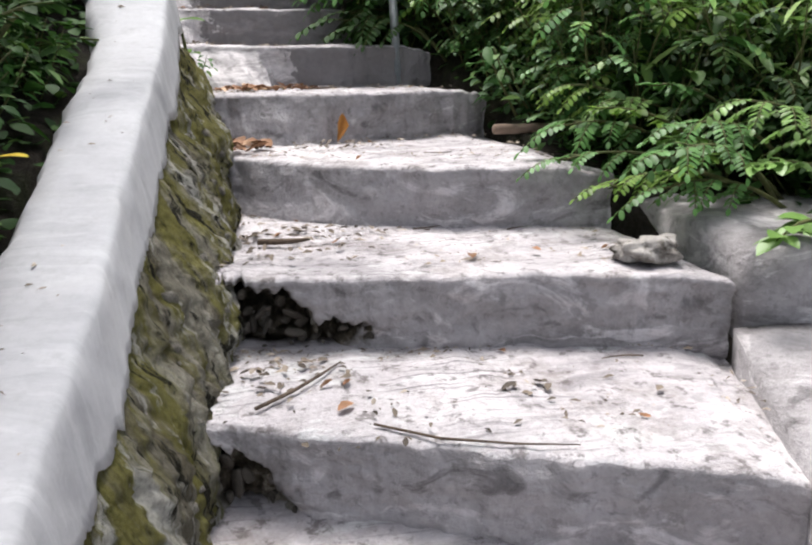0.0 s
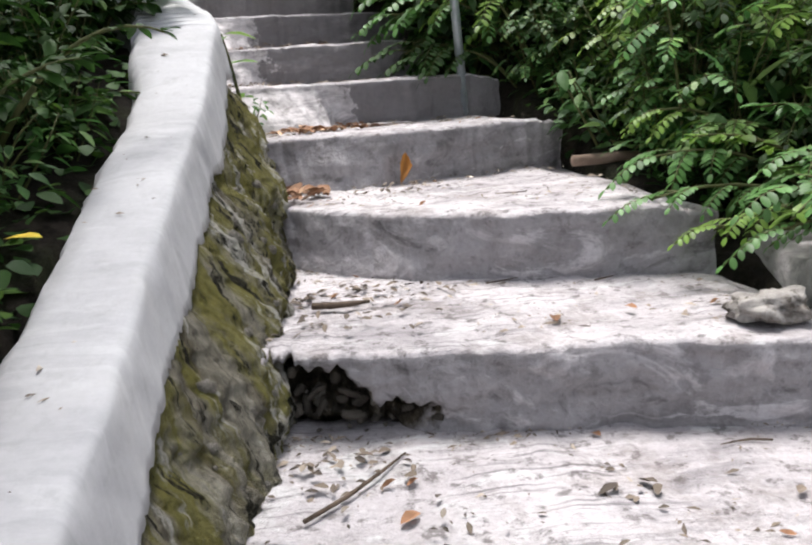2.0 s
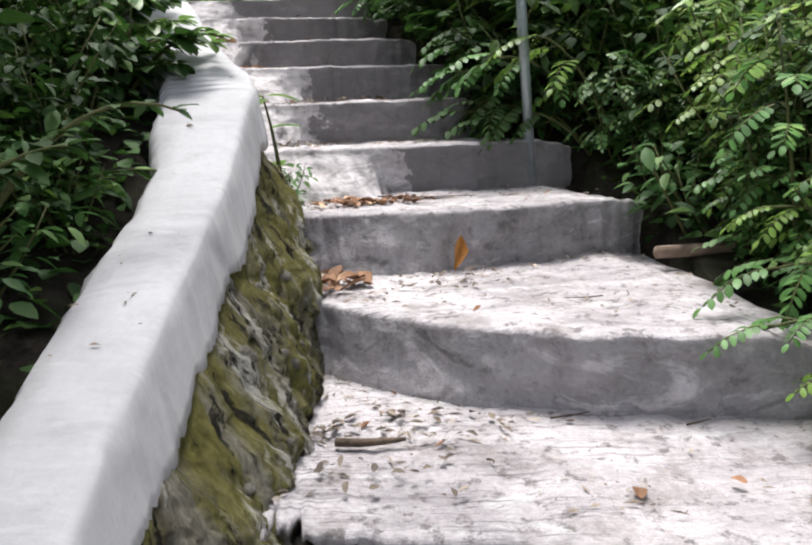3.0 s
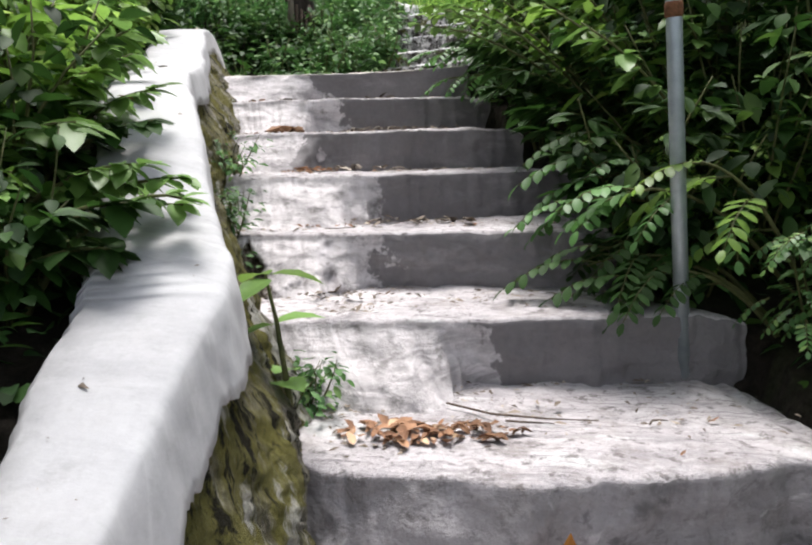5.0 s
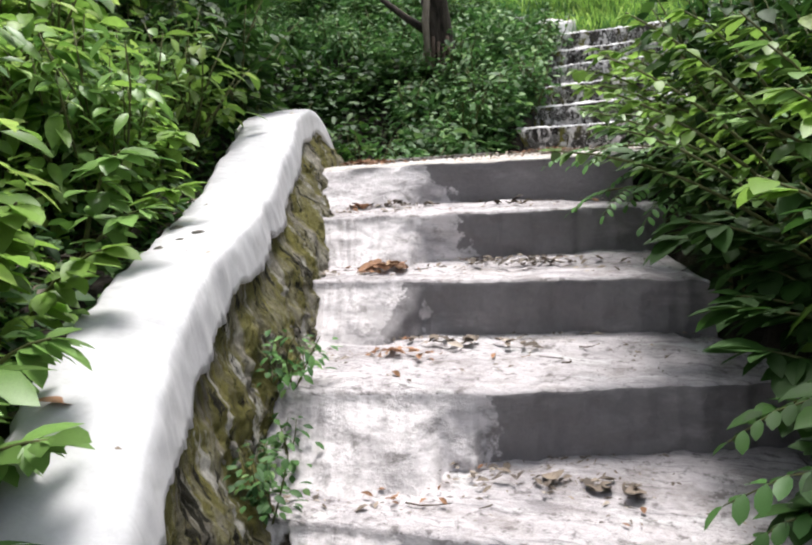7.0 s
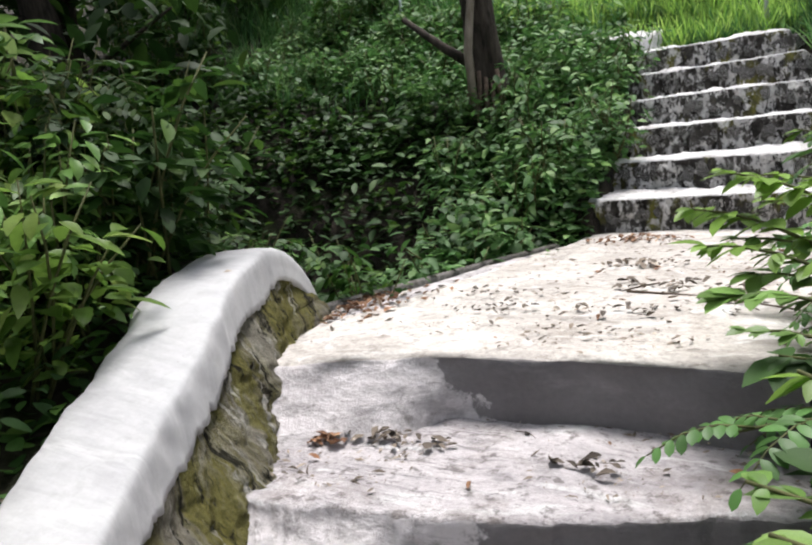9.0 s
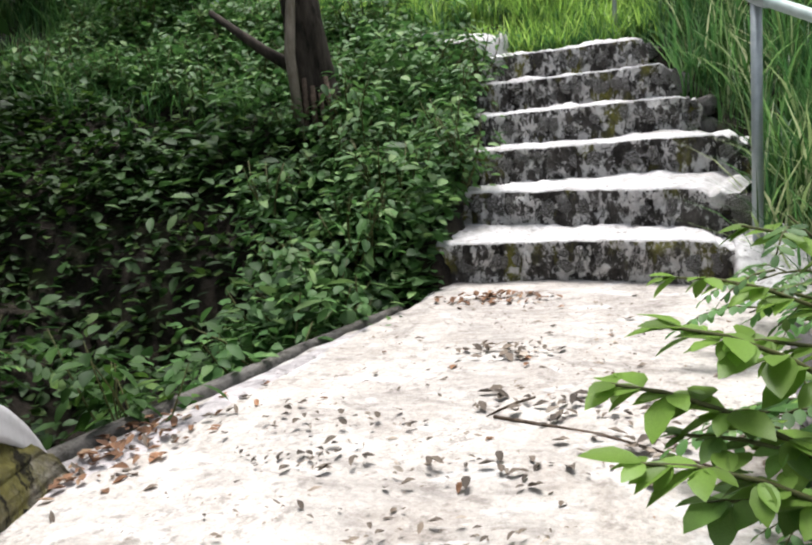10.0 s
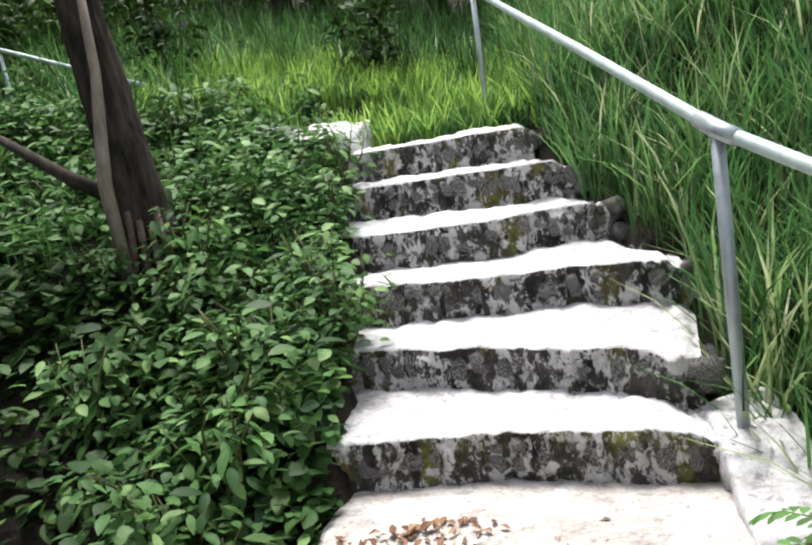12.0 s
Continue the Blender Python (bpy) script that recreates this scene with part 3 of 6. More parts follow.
def parapet():
    """Sloping side wall: smooth cement coping over a battered, mossy rubble face."""
    n = 900
    y0, y1 = WALL[0][1], WALL[-1][1]
    wall = tagged(new("parapet_wall"), "sloping parapet with white cement coping over mossy rubble", "wall", kind="structure")
    cap_v, rub_v = [], []
    pts = []
    for i in range(n + 1):
        y = y0 + (y1 - y0) * i / n
        q = [sum(along(WALL, min(max(y + d, y0), y1), k) for d in (-0.08, -0.04, 0, 0.04, 0.08)) / 5 for k in (0, 2, 3)]
        pts.append((q[0], y, q[1], q[2]))
    foot = [(s[1][0], s[1][1], s[0]) for s in LOWER]
    for i, (x, y, z, w) in enumerate(pts):
        a, b = Vector(pts[max(i - 1, 0)][:2]), Vector(pts[min(i + 1, n)][:2])
        t = (b - a).normalized()
        r = Vector((t.y, -t.x))
        e = Vector((x, y))
        wob = 0.010 * fbm(x, y, 11, 3)
        up = smooth(-1.0, -0.6, y)
        skirt = max(0.15 - 0.03 * up + (0.05 - 0.02 * up) * fbm(x, y, 21, 2.2), 0.05)
        jag = 0.020 * fbm(x, y, 22, 13) + 0.016 * fbm(x, y, 23, 37)
        prof = []
        for off, dz in ((-w - 0.03, -0.40), (-w - 0.015, -0.12), (-w - 0.005, -0.03), (-w + 0.02, 0.0), (-w * 0.66, 0.006), (-w * 0.33, 0.008), (-0.016, 0.006), (-0.005, 0.001), (0.001, -0.008)):
            p = e + r * (off + wob + 0.006 * fbm(x + off, y, 31, 9) + (0.02 * fbm(x, y, 33, 6) if off < -w * 0.9 else 0))
            prof.append((p.x, p.y, z + dz + 0.006 * fbm(p.x, p.y, 35, 5)))
        for k in range(1, 7):
            d = max(skirt * k / 6 + jag * max(k - 3, 0) / 3, 0.012 * k)
            p = e + r * (0.003 + d * (0.16 - 0.03 * up) + wob + 0.003 * fbm(x, y + z - d, 37, 12))
            prof.append((p.x, p.y, z - 0.012 - d))
        p = e + r * (d * (0.16 - 0.03 * up) + wob - 0.012)
        prof.append((p.x, p.y, z - 0.016 - d))
        p = e + r * (d * (0.16 - 0.03 * up) - 0.06)
        prof.append((p.x, p.y, z - 0.02 - d))
        cap_v.append(prof)
        rub = []
        fx = along(WALL_FOOT, y, 0)
        low = along(foot, y, 2) - 0.25
        fx = max(min(fx + 0.02, x + 0.32), x + 0.035)
        for k in range(61):
            t2 = k / 60
            zz = z - 0.04 - t2 * (z - 0.04 - low)
            h = smooth(0, 0.75, t2)
            p = e.lerp(e + r * max((fx - x) * abs(r.x), 0.03), h) + r * (-0.022 + 0.03 * smooth(0.2, 0.5, t2) + (0.035 * fbm(y + 0.5 * (z - zz), 3, zz, 5) + 0.022 * fbm(y + 0.5 * (z - zz), 5, zz * 0.7, 15) + 0.011 * fbm(y + 0.5 * (z - zz), 9, zz * 0.8, 40)) * smooth(0.05, 0.4, t2))
            rub.append((p.x, p.y, zz))
        rub_v.append(rub)

    def skin(name, cols, mat, label, caps=True):
        rows = len(cols[0])
        v = [p for c in cols for p in c]
        f = [(i * rows + j, (i + 1) * rows + j, (i + 1) * rows + j + 1, i * rows + j + 1) for i in range(len(cols) - 1) for j in range(rows - 1)]
        if caps:
            f += [tuple(range(rows))[::-1], tuple(range((len(cols) - 1) * rows, len(cols) * rows))]
        return obj(name, v, f, mat, wall, label)

    # round the upper end down to the landing
    last_c, last_r = cap_v[-1], rub_v[-1]
    t = (Vector(pts[-1][:2]) - Vector(pts[-2][:2])).normalized()
    for k in range(1, 9):
        a = k / 8 * math.pi / 2
        sink = 0.33 * (1 - math.cos(a))
        go = 0.30 * math.sin(a)
        cap_v.append([(p[0] + t.x * go + 0.16 * sink, p[1] + t.y * go, p[2] - sink) for p in last_c])
        rub_v.append([(p[0] + t.x * go * 0.95, p[1] + t.y * go * 0.95, min(p[2], last_c[0][2] + 0.36 - sink)) for p in last_r])
    skin("coping", cap_v, M_WALLTOP, "smooth white cement coping")
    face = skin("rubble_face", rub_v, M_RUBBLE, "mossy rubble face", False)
    run = face.data.attributes.new("run", "FLOAT_VECTOR", "POINT")
    go, flat = 0.0, []
    for c, d in zip(rub_v, rub_v[:1] + rub_v):
        go += math.hypot(c[0][0] - d[0][0], c[0][1] - d[0][1])
        flat += [q for p in c for q in (go + 0.55 * (c[0][2] - p[2]), 0.0, c[0][2] - p[2])]
    run.data.foreach_set("vector", flat)
    core = [[(p[0][0] - 0.0, p[0][1], p[0][2] - 0.6), p[0], (r_[0][0] - 0.05, r_[0][1], r_[0][2] - 0.02), (r_[-1][0] - 0.06, r_[-1][1], r_[-1][2])] for p, r_ in zip(cap_v, rub_v)]
    skin("core", core, M_SOIL, "", True)
    return wall, rub_v


wall, rubble = parapet()


# right-hand kerb wall beside the lower steps
def block(name, corners, top, bottom, mat, label, cat, n=14, amp=0.012, seed=0, slope=None):
    """A rough slab: corners anticlockwise from above (four of them), bevelled by a sunk rim."""
    a, b, c, d = (Vector(p) for p in corners)
    v, f = [], []
    for j in range(n + 1):
        for i in range(n + 1):
            p = a.lerp(b, i / n).lerp(d.lerp(c, i / n), j / n)
            z = top + (slope(p.x, p.y) if slope else 0) + amp * fbm(p.x, p.y, seed, 5)
            rim = min(i, j, n - i, n - j) == 0
            v.append((p.x, p.y, z - (0.018 if rim else 0)))
    f = [(j * (n + 1) + i, j * (n + 1) + i + 1, (j + 1) * (n + 1) + i + 1, (j + 1) * (n + 1) + i) for j in range(n) for i in range(n)]
    ring = [i for i in range(n)] + [i * (n + 1) + n for i in range(n)] + [n * (n + 1) + n - i for i in range(n)] + [(n - i) * (n + 1) for i in range(n)]
    rows = [ring]
    cx, cy = ((a + b + c + d) / 4)[:]
    for k in range(1, 6):
        base = len(v)
        for r in ring:
            x, y, z = v[r]
            zz = z + (bottom - z) * k / 5
            o = amp * 1.3 * fbm(x * 1.1, y + zz, seed + 3, 6)
            dx, dy = x - cx, y - cy
            ln = math.hypot(dx, dy) or 1
            v.append((x + dx / ln * o, y + dy / ln * o, zz))
        rows.append(list(range(base, base + len(ring))))
    for r0, r1 in zip(rows, rows[1:]):
        for i in range(len(ring)):
            j = (i + 1) % len(ring)
            f.append((r0[j], r0[i], r1[i], r1[j]))
    f.append(tuple(rows[-1]))
    return tagged(obj(name, v, f, mat), label, cat, kind="structure")


block("kerb_wall", [(0.22, -3.30), (1.5, -3.9), (1.5, -2.2), (0.57, -2.2)], -0.495, -1.4, M_RISER, "low cement kerb wall beside the lower steps", "wall",
      slope=lambda x, y: (y + 2.2) * 0.10)
block("retaining_block", [(0.60, -2.19), (1.6, -2.19), (1.6, -1.5), (0.62, -1.5)], -0.30, -0.9, M_RISER, "weathered cement block at the stair edge", "wall")
block("post_plinth", [(-0.74, 4.12), (-0.47, 4.12), (-0.45, 4.80), (-0.70, 4.80)], 1.325, 0.8, M_WHITE, "cement plinth round the foot of a rail post", "plinth", n=26, amp=0.030,
      slope=lambda x, y: min(y - 4.5, 0) * 0.45)


# ---- pipes and rail ----
def pipe_post(base, top, radius, label, name="rail_post"):
    v, f = tube([base, Vector(base).lerp(Vector(top), 0.5), top], [radius] * 3, 12)
    return tagged(obj(name, v, f, M_PIPE), label, "post")


POST_FOOT, POST_HEAD = Vector((0.003, -0.02, -0.05)), Vector((-0.095, -0.05, 1.75))
p1 = pipe_post(POST_FOOT, POST_HEAD, 0.0205, "bare grey steel pipe post set in the step, leaning slightly")
v, f = tube([POST_FOOT.lerp(POST_HEAD, t) for t in (0.566, 0.570, 0.584, 0.588)], [0.0210, 0.0240, 0.0240, 0.0210], 14)
obj("joint", v, f, M_RUST, p1, "rusty pipe joint")
RAIL = [(-0.05, 2.9, 1.68), (-0.28, 3.5, 1.90), (-0.51, 4.2, 2.14), (-0.63, 4.52, 2.25), (-0.83, 5.6, 2.61), (-1.10, 7.0, 3.07), (-1.22, 7.62, 3.28)]
v, f = tube(RAIL, [0.021] * len(RAIL), 12)
tagged(obj("handrail", v, f, M_RAIL), "pale blue-grey steel pipe handrail on thin posts", "handrail")
pipe_post((-0.63, 4.52, 1.20), (-0.63, 4.52, 2.24), 0.021, "grey steel pipe post under the handrail")
pipe_post((-1.24, 7.62, 2.2), (-1.22, 7.62, 3.27), 0.018, "slightly leaning grey steel post under the handrail")

block("broken_slab", [(-2.72, 7.05), (-2.16, 7.10), (-2.05, 7.55), (-2.74, 7.62)], 2.46, 2.0, M_WHITE, "broken white cement slab at the head of the steps", "slab", n=24, amp=0.05, seed=3, slope=lambda x, y: (y - 7.1) * 0.22)
rope = [(-2.55, 7.2, 2.565), (-2.9, 7.2, 2.58), (-3.2, 7.2, 2.605), (-3.6, 7.2, 2.63)]
v, f = tube(rope, [0.012] * 4, 6)
tagged(obj("stick", v, f, M_WHITE), "long pale stick lying on the creeper", "stick")
v, f = tube([(-0.60, 4.44, 2.222), (-0.63, 4.52, 2.25), (-0.65, 4.62, 2.283)], [0.026, 0.028, 0.026], 12)
obj("elbow", v, f, M_PIPE, scene.objects["handrail"], "welded grey pipe joint")

# second rail far off to the side, behind the trunk
v, f = tube([(-3.6, 7.5, 3.04), (-4.43, 7.5, 3.39), (-5.6, 7.5, 3.88)], [0.016] * 3, 8)
tagged(obj("far_rail", v, f, M_RAIL), "thin pale pipe rail among the undergrowth", "handrail")
pipe_post((-4.58, 7.5, 2.3), (-4.61, 7.5, 3.46), 0.014, "thin pale post among the undergrowth")


# ---- dead trunk ----
def dead_trunk():
    pts = [(-2.98, 5.80, 1.55), (-3.0, 5.8, 1.9), (-3.02, 5.80, 2.2), (-3.05, 5.80, 2.6), (-3.1, 5.82, 3.2), (-3.18, 5.85, 4.2), (-3.2, 5.9, 5.6)]
    rad = [0.21, 0.16, 0.115, 0.105, 0.10, 0.09, 0.06]
    rings = [(Vector(pts[min(int(k / 8), 5)]).lerp(Vector(pts[min(int(k / 8), 5) + 1]), k / 8 - min(int(k / 8), 5)), rad[min(int(k / 8), 5)] * (1 - (k / 8 - min(int(k / 8), 5))) + rad[min(int(k / 8), 5) + 1] * (k / 8 - min(int(k / 8), 5))) for k in range(49)]
    v, f = tube([q for q, r in rings], [r for q, r in rings], 40)
    out = []
    for i, p in enumerate(v):
        c, r = rings[i // 40]
        d = (p - c).normalized()
        ridge = 0.35 * fbm(d.x * 1.3, d.y * 1.3, p.z * 0.5, 2.2) + 0.16 * abs(fbm(d.x * 3, d.y * 3, p.z * 0.6, 3))
        cleft = 0.55 * math.exp(-((math.atan2(d.y, d.x) + 0.9) / 0.45) ** 2) * math.exp(-((p.z - 2.15) / 0.28) ** 2)
        out.append(p + d * r * (ridge - cleft))
    v = out
    t = tagged(obj("dead_tree", v, f, M_BARK), "dark dead tree trunk, split and peeling at its foot", "tree")
    v, f = tube([(-3.02, 5.78, 2.25), (-3.3, 5.72, 2.45), (-3.62, 5.68, 2.72)], [0.05, 0.035, 0.02], 8)
    obj("limb", v, f, M_BARK, t, "short broken dark limb")
    v, f = tube([(-3.06, 5.60, 1.9), (-3.08, 5.62, 2.4), (-3.02, 5.66, 2.9), (-3.0, 5.68, 3.6)], [0.03, 0.034, 0.026, 0.015], 6)
    obj("bark_strip", v, f, plain("pale_bark", (0.16, 0.13, 0.10), (0.30, 0.25, 0.21), 20, 0.9, 0, (1, 1, 0.3)), t, "peeling pale bark strip")
    for k, (a, ln) in enumerate(((0.4, 0.30), (2.2, 0.26), (4.0, 0.34), (5.3, 0.24))):
        d = Vector((math.cos(a), math.sin(a), 0))
        foot = Vector((-2.99, 5.80, 1.78))
        v, f = tube([foot + Vector((0, 0, 0.28)) + d * 0.06, foot + d * ln * 0.5, foot + d * ln + Vector((0, 0, -0.16))], [0.06, 0.05, 0.02], 8)
        obj("root", v, f, M_BARK, t)
    for k in range(7):
        a = 3.6 + 0.35 * k
        p = Vector((-3.02 + 0.13 * math.cos(a), 5.80 + 0.13 * math.sin(a), 2.25 - 0.05 * (k % 3)))
        v, f = tube([p, p + Vector((0.02 * math.cos(a), 0.03 * math.sin(a), -0.22)), p + Vector((0.10 * math.cos(a), 0.12 * math.sin(a), -0.42 - 0.03 * (k % 2)))], [0.016, 0.022, 0.006], 5)
        obj("bark_shred", v, f, M_TWIG, t, "hanging shred of dry bark")
    return t


dead_trunk()


# stones of the upper risers and of the parapet's face
def stone_mesh(seed):
    random.seed(seed)
    bm = bmesh.new()
    bmesh.ops.create_icosphere(bm, subdivisions=1, radius=1.0)
    for v in bm.verts:
        v.co = Vector([math.copysign(abs(q) ** 0.6, q) for q in v.co]) * (1 + 0.45 * noise.noise(v.co * 1.5 + Vector((seed, 0, 0))))
    me = bpy.data.meshes.new("stone")
    bm.to_mesh(me)
    bm.free()
    me.polygons.foreach_set("use_smooth", [True] * len(me.polygons))
    return me


STONES_DARK, STONES, CRUMBS = [stone_mesh(i) for i in range(6)], [stone_mesh(10 + i) for i in range(6)], [stone_mesh(20 + i) for i in range(6)]
for me in CRUMBS:
    me.materials.append(M_CRUMB)
for me in STONES_DARK:
    me.materials.append(M_DARKSTONE)
for me in STONES:
    me.materials.append(M_STONE)


def set_stone(mesh, parent, place, size, turn):
    ob = new("stone", mesh)
    ob.parent = parent
    ob.matrix_world = Matrix.LocRotScale(place, Euler(turn), size)


random.seed(5)
for s, ob in zip(UPPER, upper_steps):
    u = 0.03
    while u < 0.98:
        w = rand(0.035, 0.075)
        e = edge_curve(s, min(u + w / 2, 1))
        for z in ((s[0] - 0.125, s[0] - 0.06) if w < 0.05 else (s[0] - rand(0.08, 0.11),)):
            if random.random() < 0.9:
                set_stone(random.choice(STONES_DARK), ob, (e.x, e.y + rand(0.012, 0.03), z + rand(-0.015, 0.015)),
                          (w * 0.62, 0.030, (0.030 if w < 0.05 else 0.05) * rand(0.8, 1.2)), (rand(-0.3, 0.3), rand(-0.5, 0.5), rand(-0.3, 0.3)))
        u += w * rand(0.85, 1.3)
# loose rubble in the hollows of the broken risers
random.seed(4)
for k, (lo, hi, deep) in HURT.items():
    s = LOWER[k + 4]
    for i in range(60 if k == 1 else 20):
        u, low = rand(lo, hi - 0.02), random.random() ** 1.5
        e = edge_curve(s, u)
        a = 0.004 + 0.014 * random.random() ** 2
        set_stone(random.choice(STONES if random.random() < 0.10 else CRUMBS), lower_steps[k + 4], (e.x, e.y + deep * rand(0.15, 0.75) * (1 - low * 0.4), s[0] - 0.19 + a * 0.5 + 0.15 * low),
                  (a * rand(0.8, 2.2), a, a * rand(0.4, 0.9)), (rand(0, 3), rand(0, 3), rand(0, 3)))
random.seed(6)
for i in range(120):
    c = rubble[int(rand(200, 720))]
    p = Vector(c[int(rand(20, 54))])
    a = rand(0.005, 0.017)
    set_stone(random.choice(STONES), wall, p + Vector((-0.4 * a, 0, 0)), (a * rand(0.6, 1), a * rand(0.8, 1.5), a * rand(0.7, 1.2)), (rand(0, 3), rand(0, 3), rand(0, 3)))


random.seed(7)
for s, b, ob in zip(UPPER, UP_BACK, upper_steps):
    p, q = edge_curve(s, 1), edge_curve(b, 1)
    for i in range(16 if s is not UPPER[0] else 5):
        e = p.lerp(q, rand(0.25 if s is UPPER[0] else -0.05, 1.0))
        a = rand(0.03, 0.06)
        set_stone(random.choice(STONES_DARK), ob, (e.x + rand(0.0, 0.05), e.y, s[0] - rand(0.06, 0.24)), (a * 0.8, a, a * rand(0.6, 1.0)), (rand(0, 3), rand(0, 3), rand(0, 3)))


# ---- plants ----
def frond(hl, hs, c, yaw, length, pairs, rise):
    """A pinnate leaf: a bent stalk with pairs of oval leaflets."""
    n = int(pairs)
    d = Vector((math.cos(yaw), math.sin(yaw), 0))
    pts = [c + d * (length * t) + Vector((0, 0, length * (rise * t - 0.55 * t * t))) for t in (0, 0.33, 0.66, 1)]
    hs.add(*tube(pts, [0.003, 0.0025, 0.002, 0.0015], 3))
    for k in range(n + 1):
        t = 0.18 + 0.82 * k / n
        p = c + d * (length * t) + Vector((0, 0, length * (rise * t - 0.55 * t * t)))
        ls = length * 0.28 * (1 - 0.35 * abs(t - 0.5)) * rand(0.9, 1.1)
        for s in (0,) if k == n else (-1, 1):
            lv, lf = leaf_blade(ls, ls * 0.52, 0.06, 0.12, True)
            hl.add(placed(lv, p, yaw - math.pi / 2 + s * rand(1.0, 1.25), rise * 0.5 - t * 0.8 + rand(-0.2, 0.2), s * 0.15), lf)


def shrub(kind, height, spread, stems, leaves, size, mat, seed, label, droop=0.25):
    """Stems in one mesh, the leaves in another."""
    random.seed(seed)
    hs, hl = Heap(), Heap()
    for s in range(stems):
        yaw = rand(0, 6.28)
        lean = rand(0.15, 1.0) * spread
        h = height * rand(0.6, 1.0)
        p0 = Vector((rand(-0.05, 0.05), rand(-0.05, 0.05), -0.08))
        p2 = Vector((math.cos(yaw) * lean, math.sin(yaw) * lean, h))
        p1 = p0.lerp(p2, 0.5) + Vector((rand(-1, 1) * 0.1, rand(-1, 1) * 0.1, h * 0.15))
        path = [p0 * (1 - t) ** 2 + p1 * 2 * t * (1 - t) + p2 * t * t for t in (0, 0.25, 0.5, 0.75, 1)]
        hs.add(*tube(path, [0.007, 0.006, 0.005, 0.004, 0.002], 4))
        for k in range(leaves):
            t = rand(0.25, 1.0)
            c = p0 * (1 - t) ** 2 + p1 * 2 * t * (1 - t) + p2 * t * t
            a = rand(0, 6.28)
            c = c + Vector((math.cos(a), math.sin(a), rand(-0.3, 0.5))) * rand(0.01, 0.16) * (1.2 - t * 0.6)
            if kind == "broad":
                lv, lf = leaf_blade(size * rand(0.55, 1.35), size * rand(0.42, 0.66), 0.14, droop)
                hl.add(placed(lv, c, a - math.pi / 2, rand(-0.7, 0.35), rand(-0.4, 0.4)), lf)
            elif kind == "frond":
                frond(hl, hs, c, a, size * rand(0.7, 1.2), rand(5, 8), rand(-0.2, 0.5))
            else:
                lv, lf = leaf_blade(size * rand(0.7, 1.4), size * rand(0.2, 0.3), 0.1, droop)
                hl.add(placed(lv, c, a - math.pi / 2, rand(-0.6, 0.5), rand(-0.4, 0.4)), lf)
    ob = tagged(obj("shrub", hs.v, hs.f, M_STEM), label, "shrub")
    obj("foliage", hl.v, hl.f, mat, ob)
    return ob


PLACED = {}


def roots(count, box, keep, scale):
    made, tries = 0, 0
    while made < count and tries < count * 15:
        tries += 1
        x, y = rand(box[0], box[1]), rand(box[2], box[3])
        if keep and not keep(x, y) or math.exp(-((x + 3.5) ** 2 / 0.7 + (y - 4.2) ** 2 / 0.9)) > 0.35 or math.exp(-((x + 3.2) ** 2 / 0.35 + (y - 3.3) ** 2 / 0.3)) > 0.35:
            continue
        made += 1
        yield pose(x, y, ground_height(x, y) - 0.02, rand(-8, 8), rand(-8, 8), rand(0, 360)), rand(*scale)


def scatter(protos, count, box, seed, keep=None, scale=(0.7, 1.3), group=""):
    """Copies of plants, rooted in the ground within a stretch of the plan. The first of each kind is moved, not copied."""
    random.seed(seed)
    for m, s in roots(count, box, keep, scale):
        p = random.choice(protos)
        if p.name not in PLACED:
            PLACED[p.name] = 1
            c = p
            c.matrix_basis = m
        else:
            c = copy_thing(p, m)
        c.scale = (s, s, s)
        if group:
            c["group"] = group


def mass(protos, spots, name, label, mats):
    """Many plants too dense to count, joined into one mesh."""
    vs, fs, idx, n = [], [], [], 0
    data = {}
    for p in protos:
        item = []
        for o in (p, *p.children):
            me = o.data
            co = np.empty(len(me.vertices) * 3)
            me.vertices.foreach_get("co", co)
            item.append((co.reshape(-1, 3), [tuple(q.vertices) for q in me.polygons], mats.index(me.materials[0])))
        data[p.name] = item
    for protos_, m, s in spots:
        p = random.choice(protos_)
        r = np.array(m.to_3x3()) * s
        t = np.array(m.translation)
        for co, faces, k in data[p.name]:
            vs.append(co @ r.T + t)
            fs.extend(tuple(i + n for i in q) for q in faces)
            idx.extend([k] * len(faces))
            n += len(co)
    return tagged(obj(name, np.concatenate(vs), fs, None, mats=mats, index=idx), label, "undergrowth", kind="stuff")


def off_left(lo, hi):
    def test(x, y):
        e = along(WALL, max(y, -4.6), 0) - along(WALL, max(y, -4.6), 3) if y < 2.45 else along(LEFT, min(y, 7), 0)
        return lo < e - x < hi
    return test


def off_right(lo, hi):
    def test(x, y):
        e = max(along(RIGHT, min(max(y, -5), 7), 0), 0.75 if y < -1.3 else -9)
        return lo < x - e < hi
    return test


BROAD = [shrub("broad", 0.75, 0.40, 7, 26, 0.085, M_LEAF, 100 + i, "leafy green broad-leaved shrub on the bank") for i in range(4)]
LIME = [shrub("broad", 0.65, 0.38, 6, 20, 0.10, M_LIME, 110 + i, "bright lime-green broad-leaved shrub on the bank") for i in range(3)]
LOW = [shrub("broad", 0.34, 0.28, 6, 18, 0.065, M_COVER, 120 + i, "low green broad-leaved weed on the soil") for i in range(3)]
NARROW = [shrub("narrow", 0.9, 0.45, 8, 30, 0.11, M_LEAF, 160 + i, "slender-leaved green shrub in the undergrowth") for i in range(2)]
FROND = [shrub("frond", 0.80, 0.42, 7, 12, 0.135, M_PINNATE, 180 + i, "feathery green shrub with paired oval leaflets") for i in range(3)]
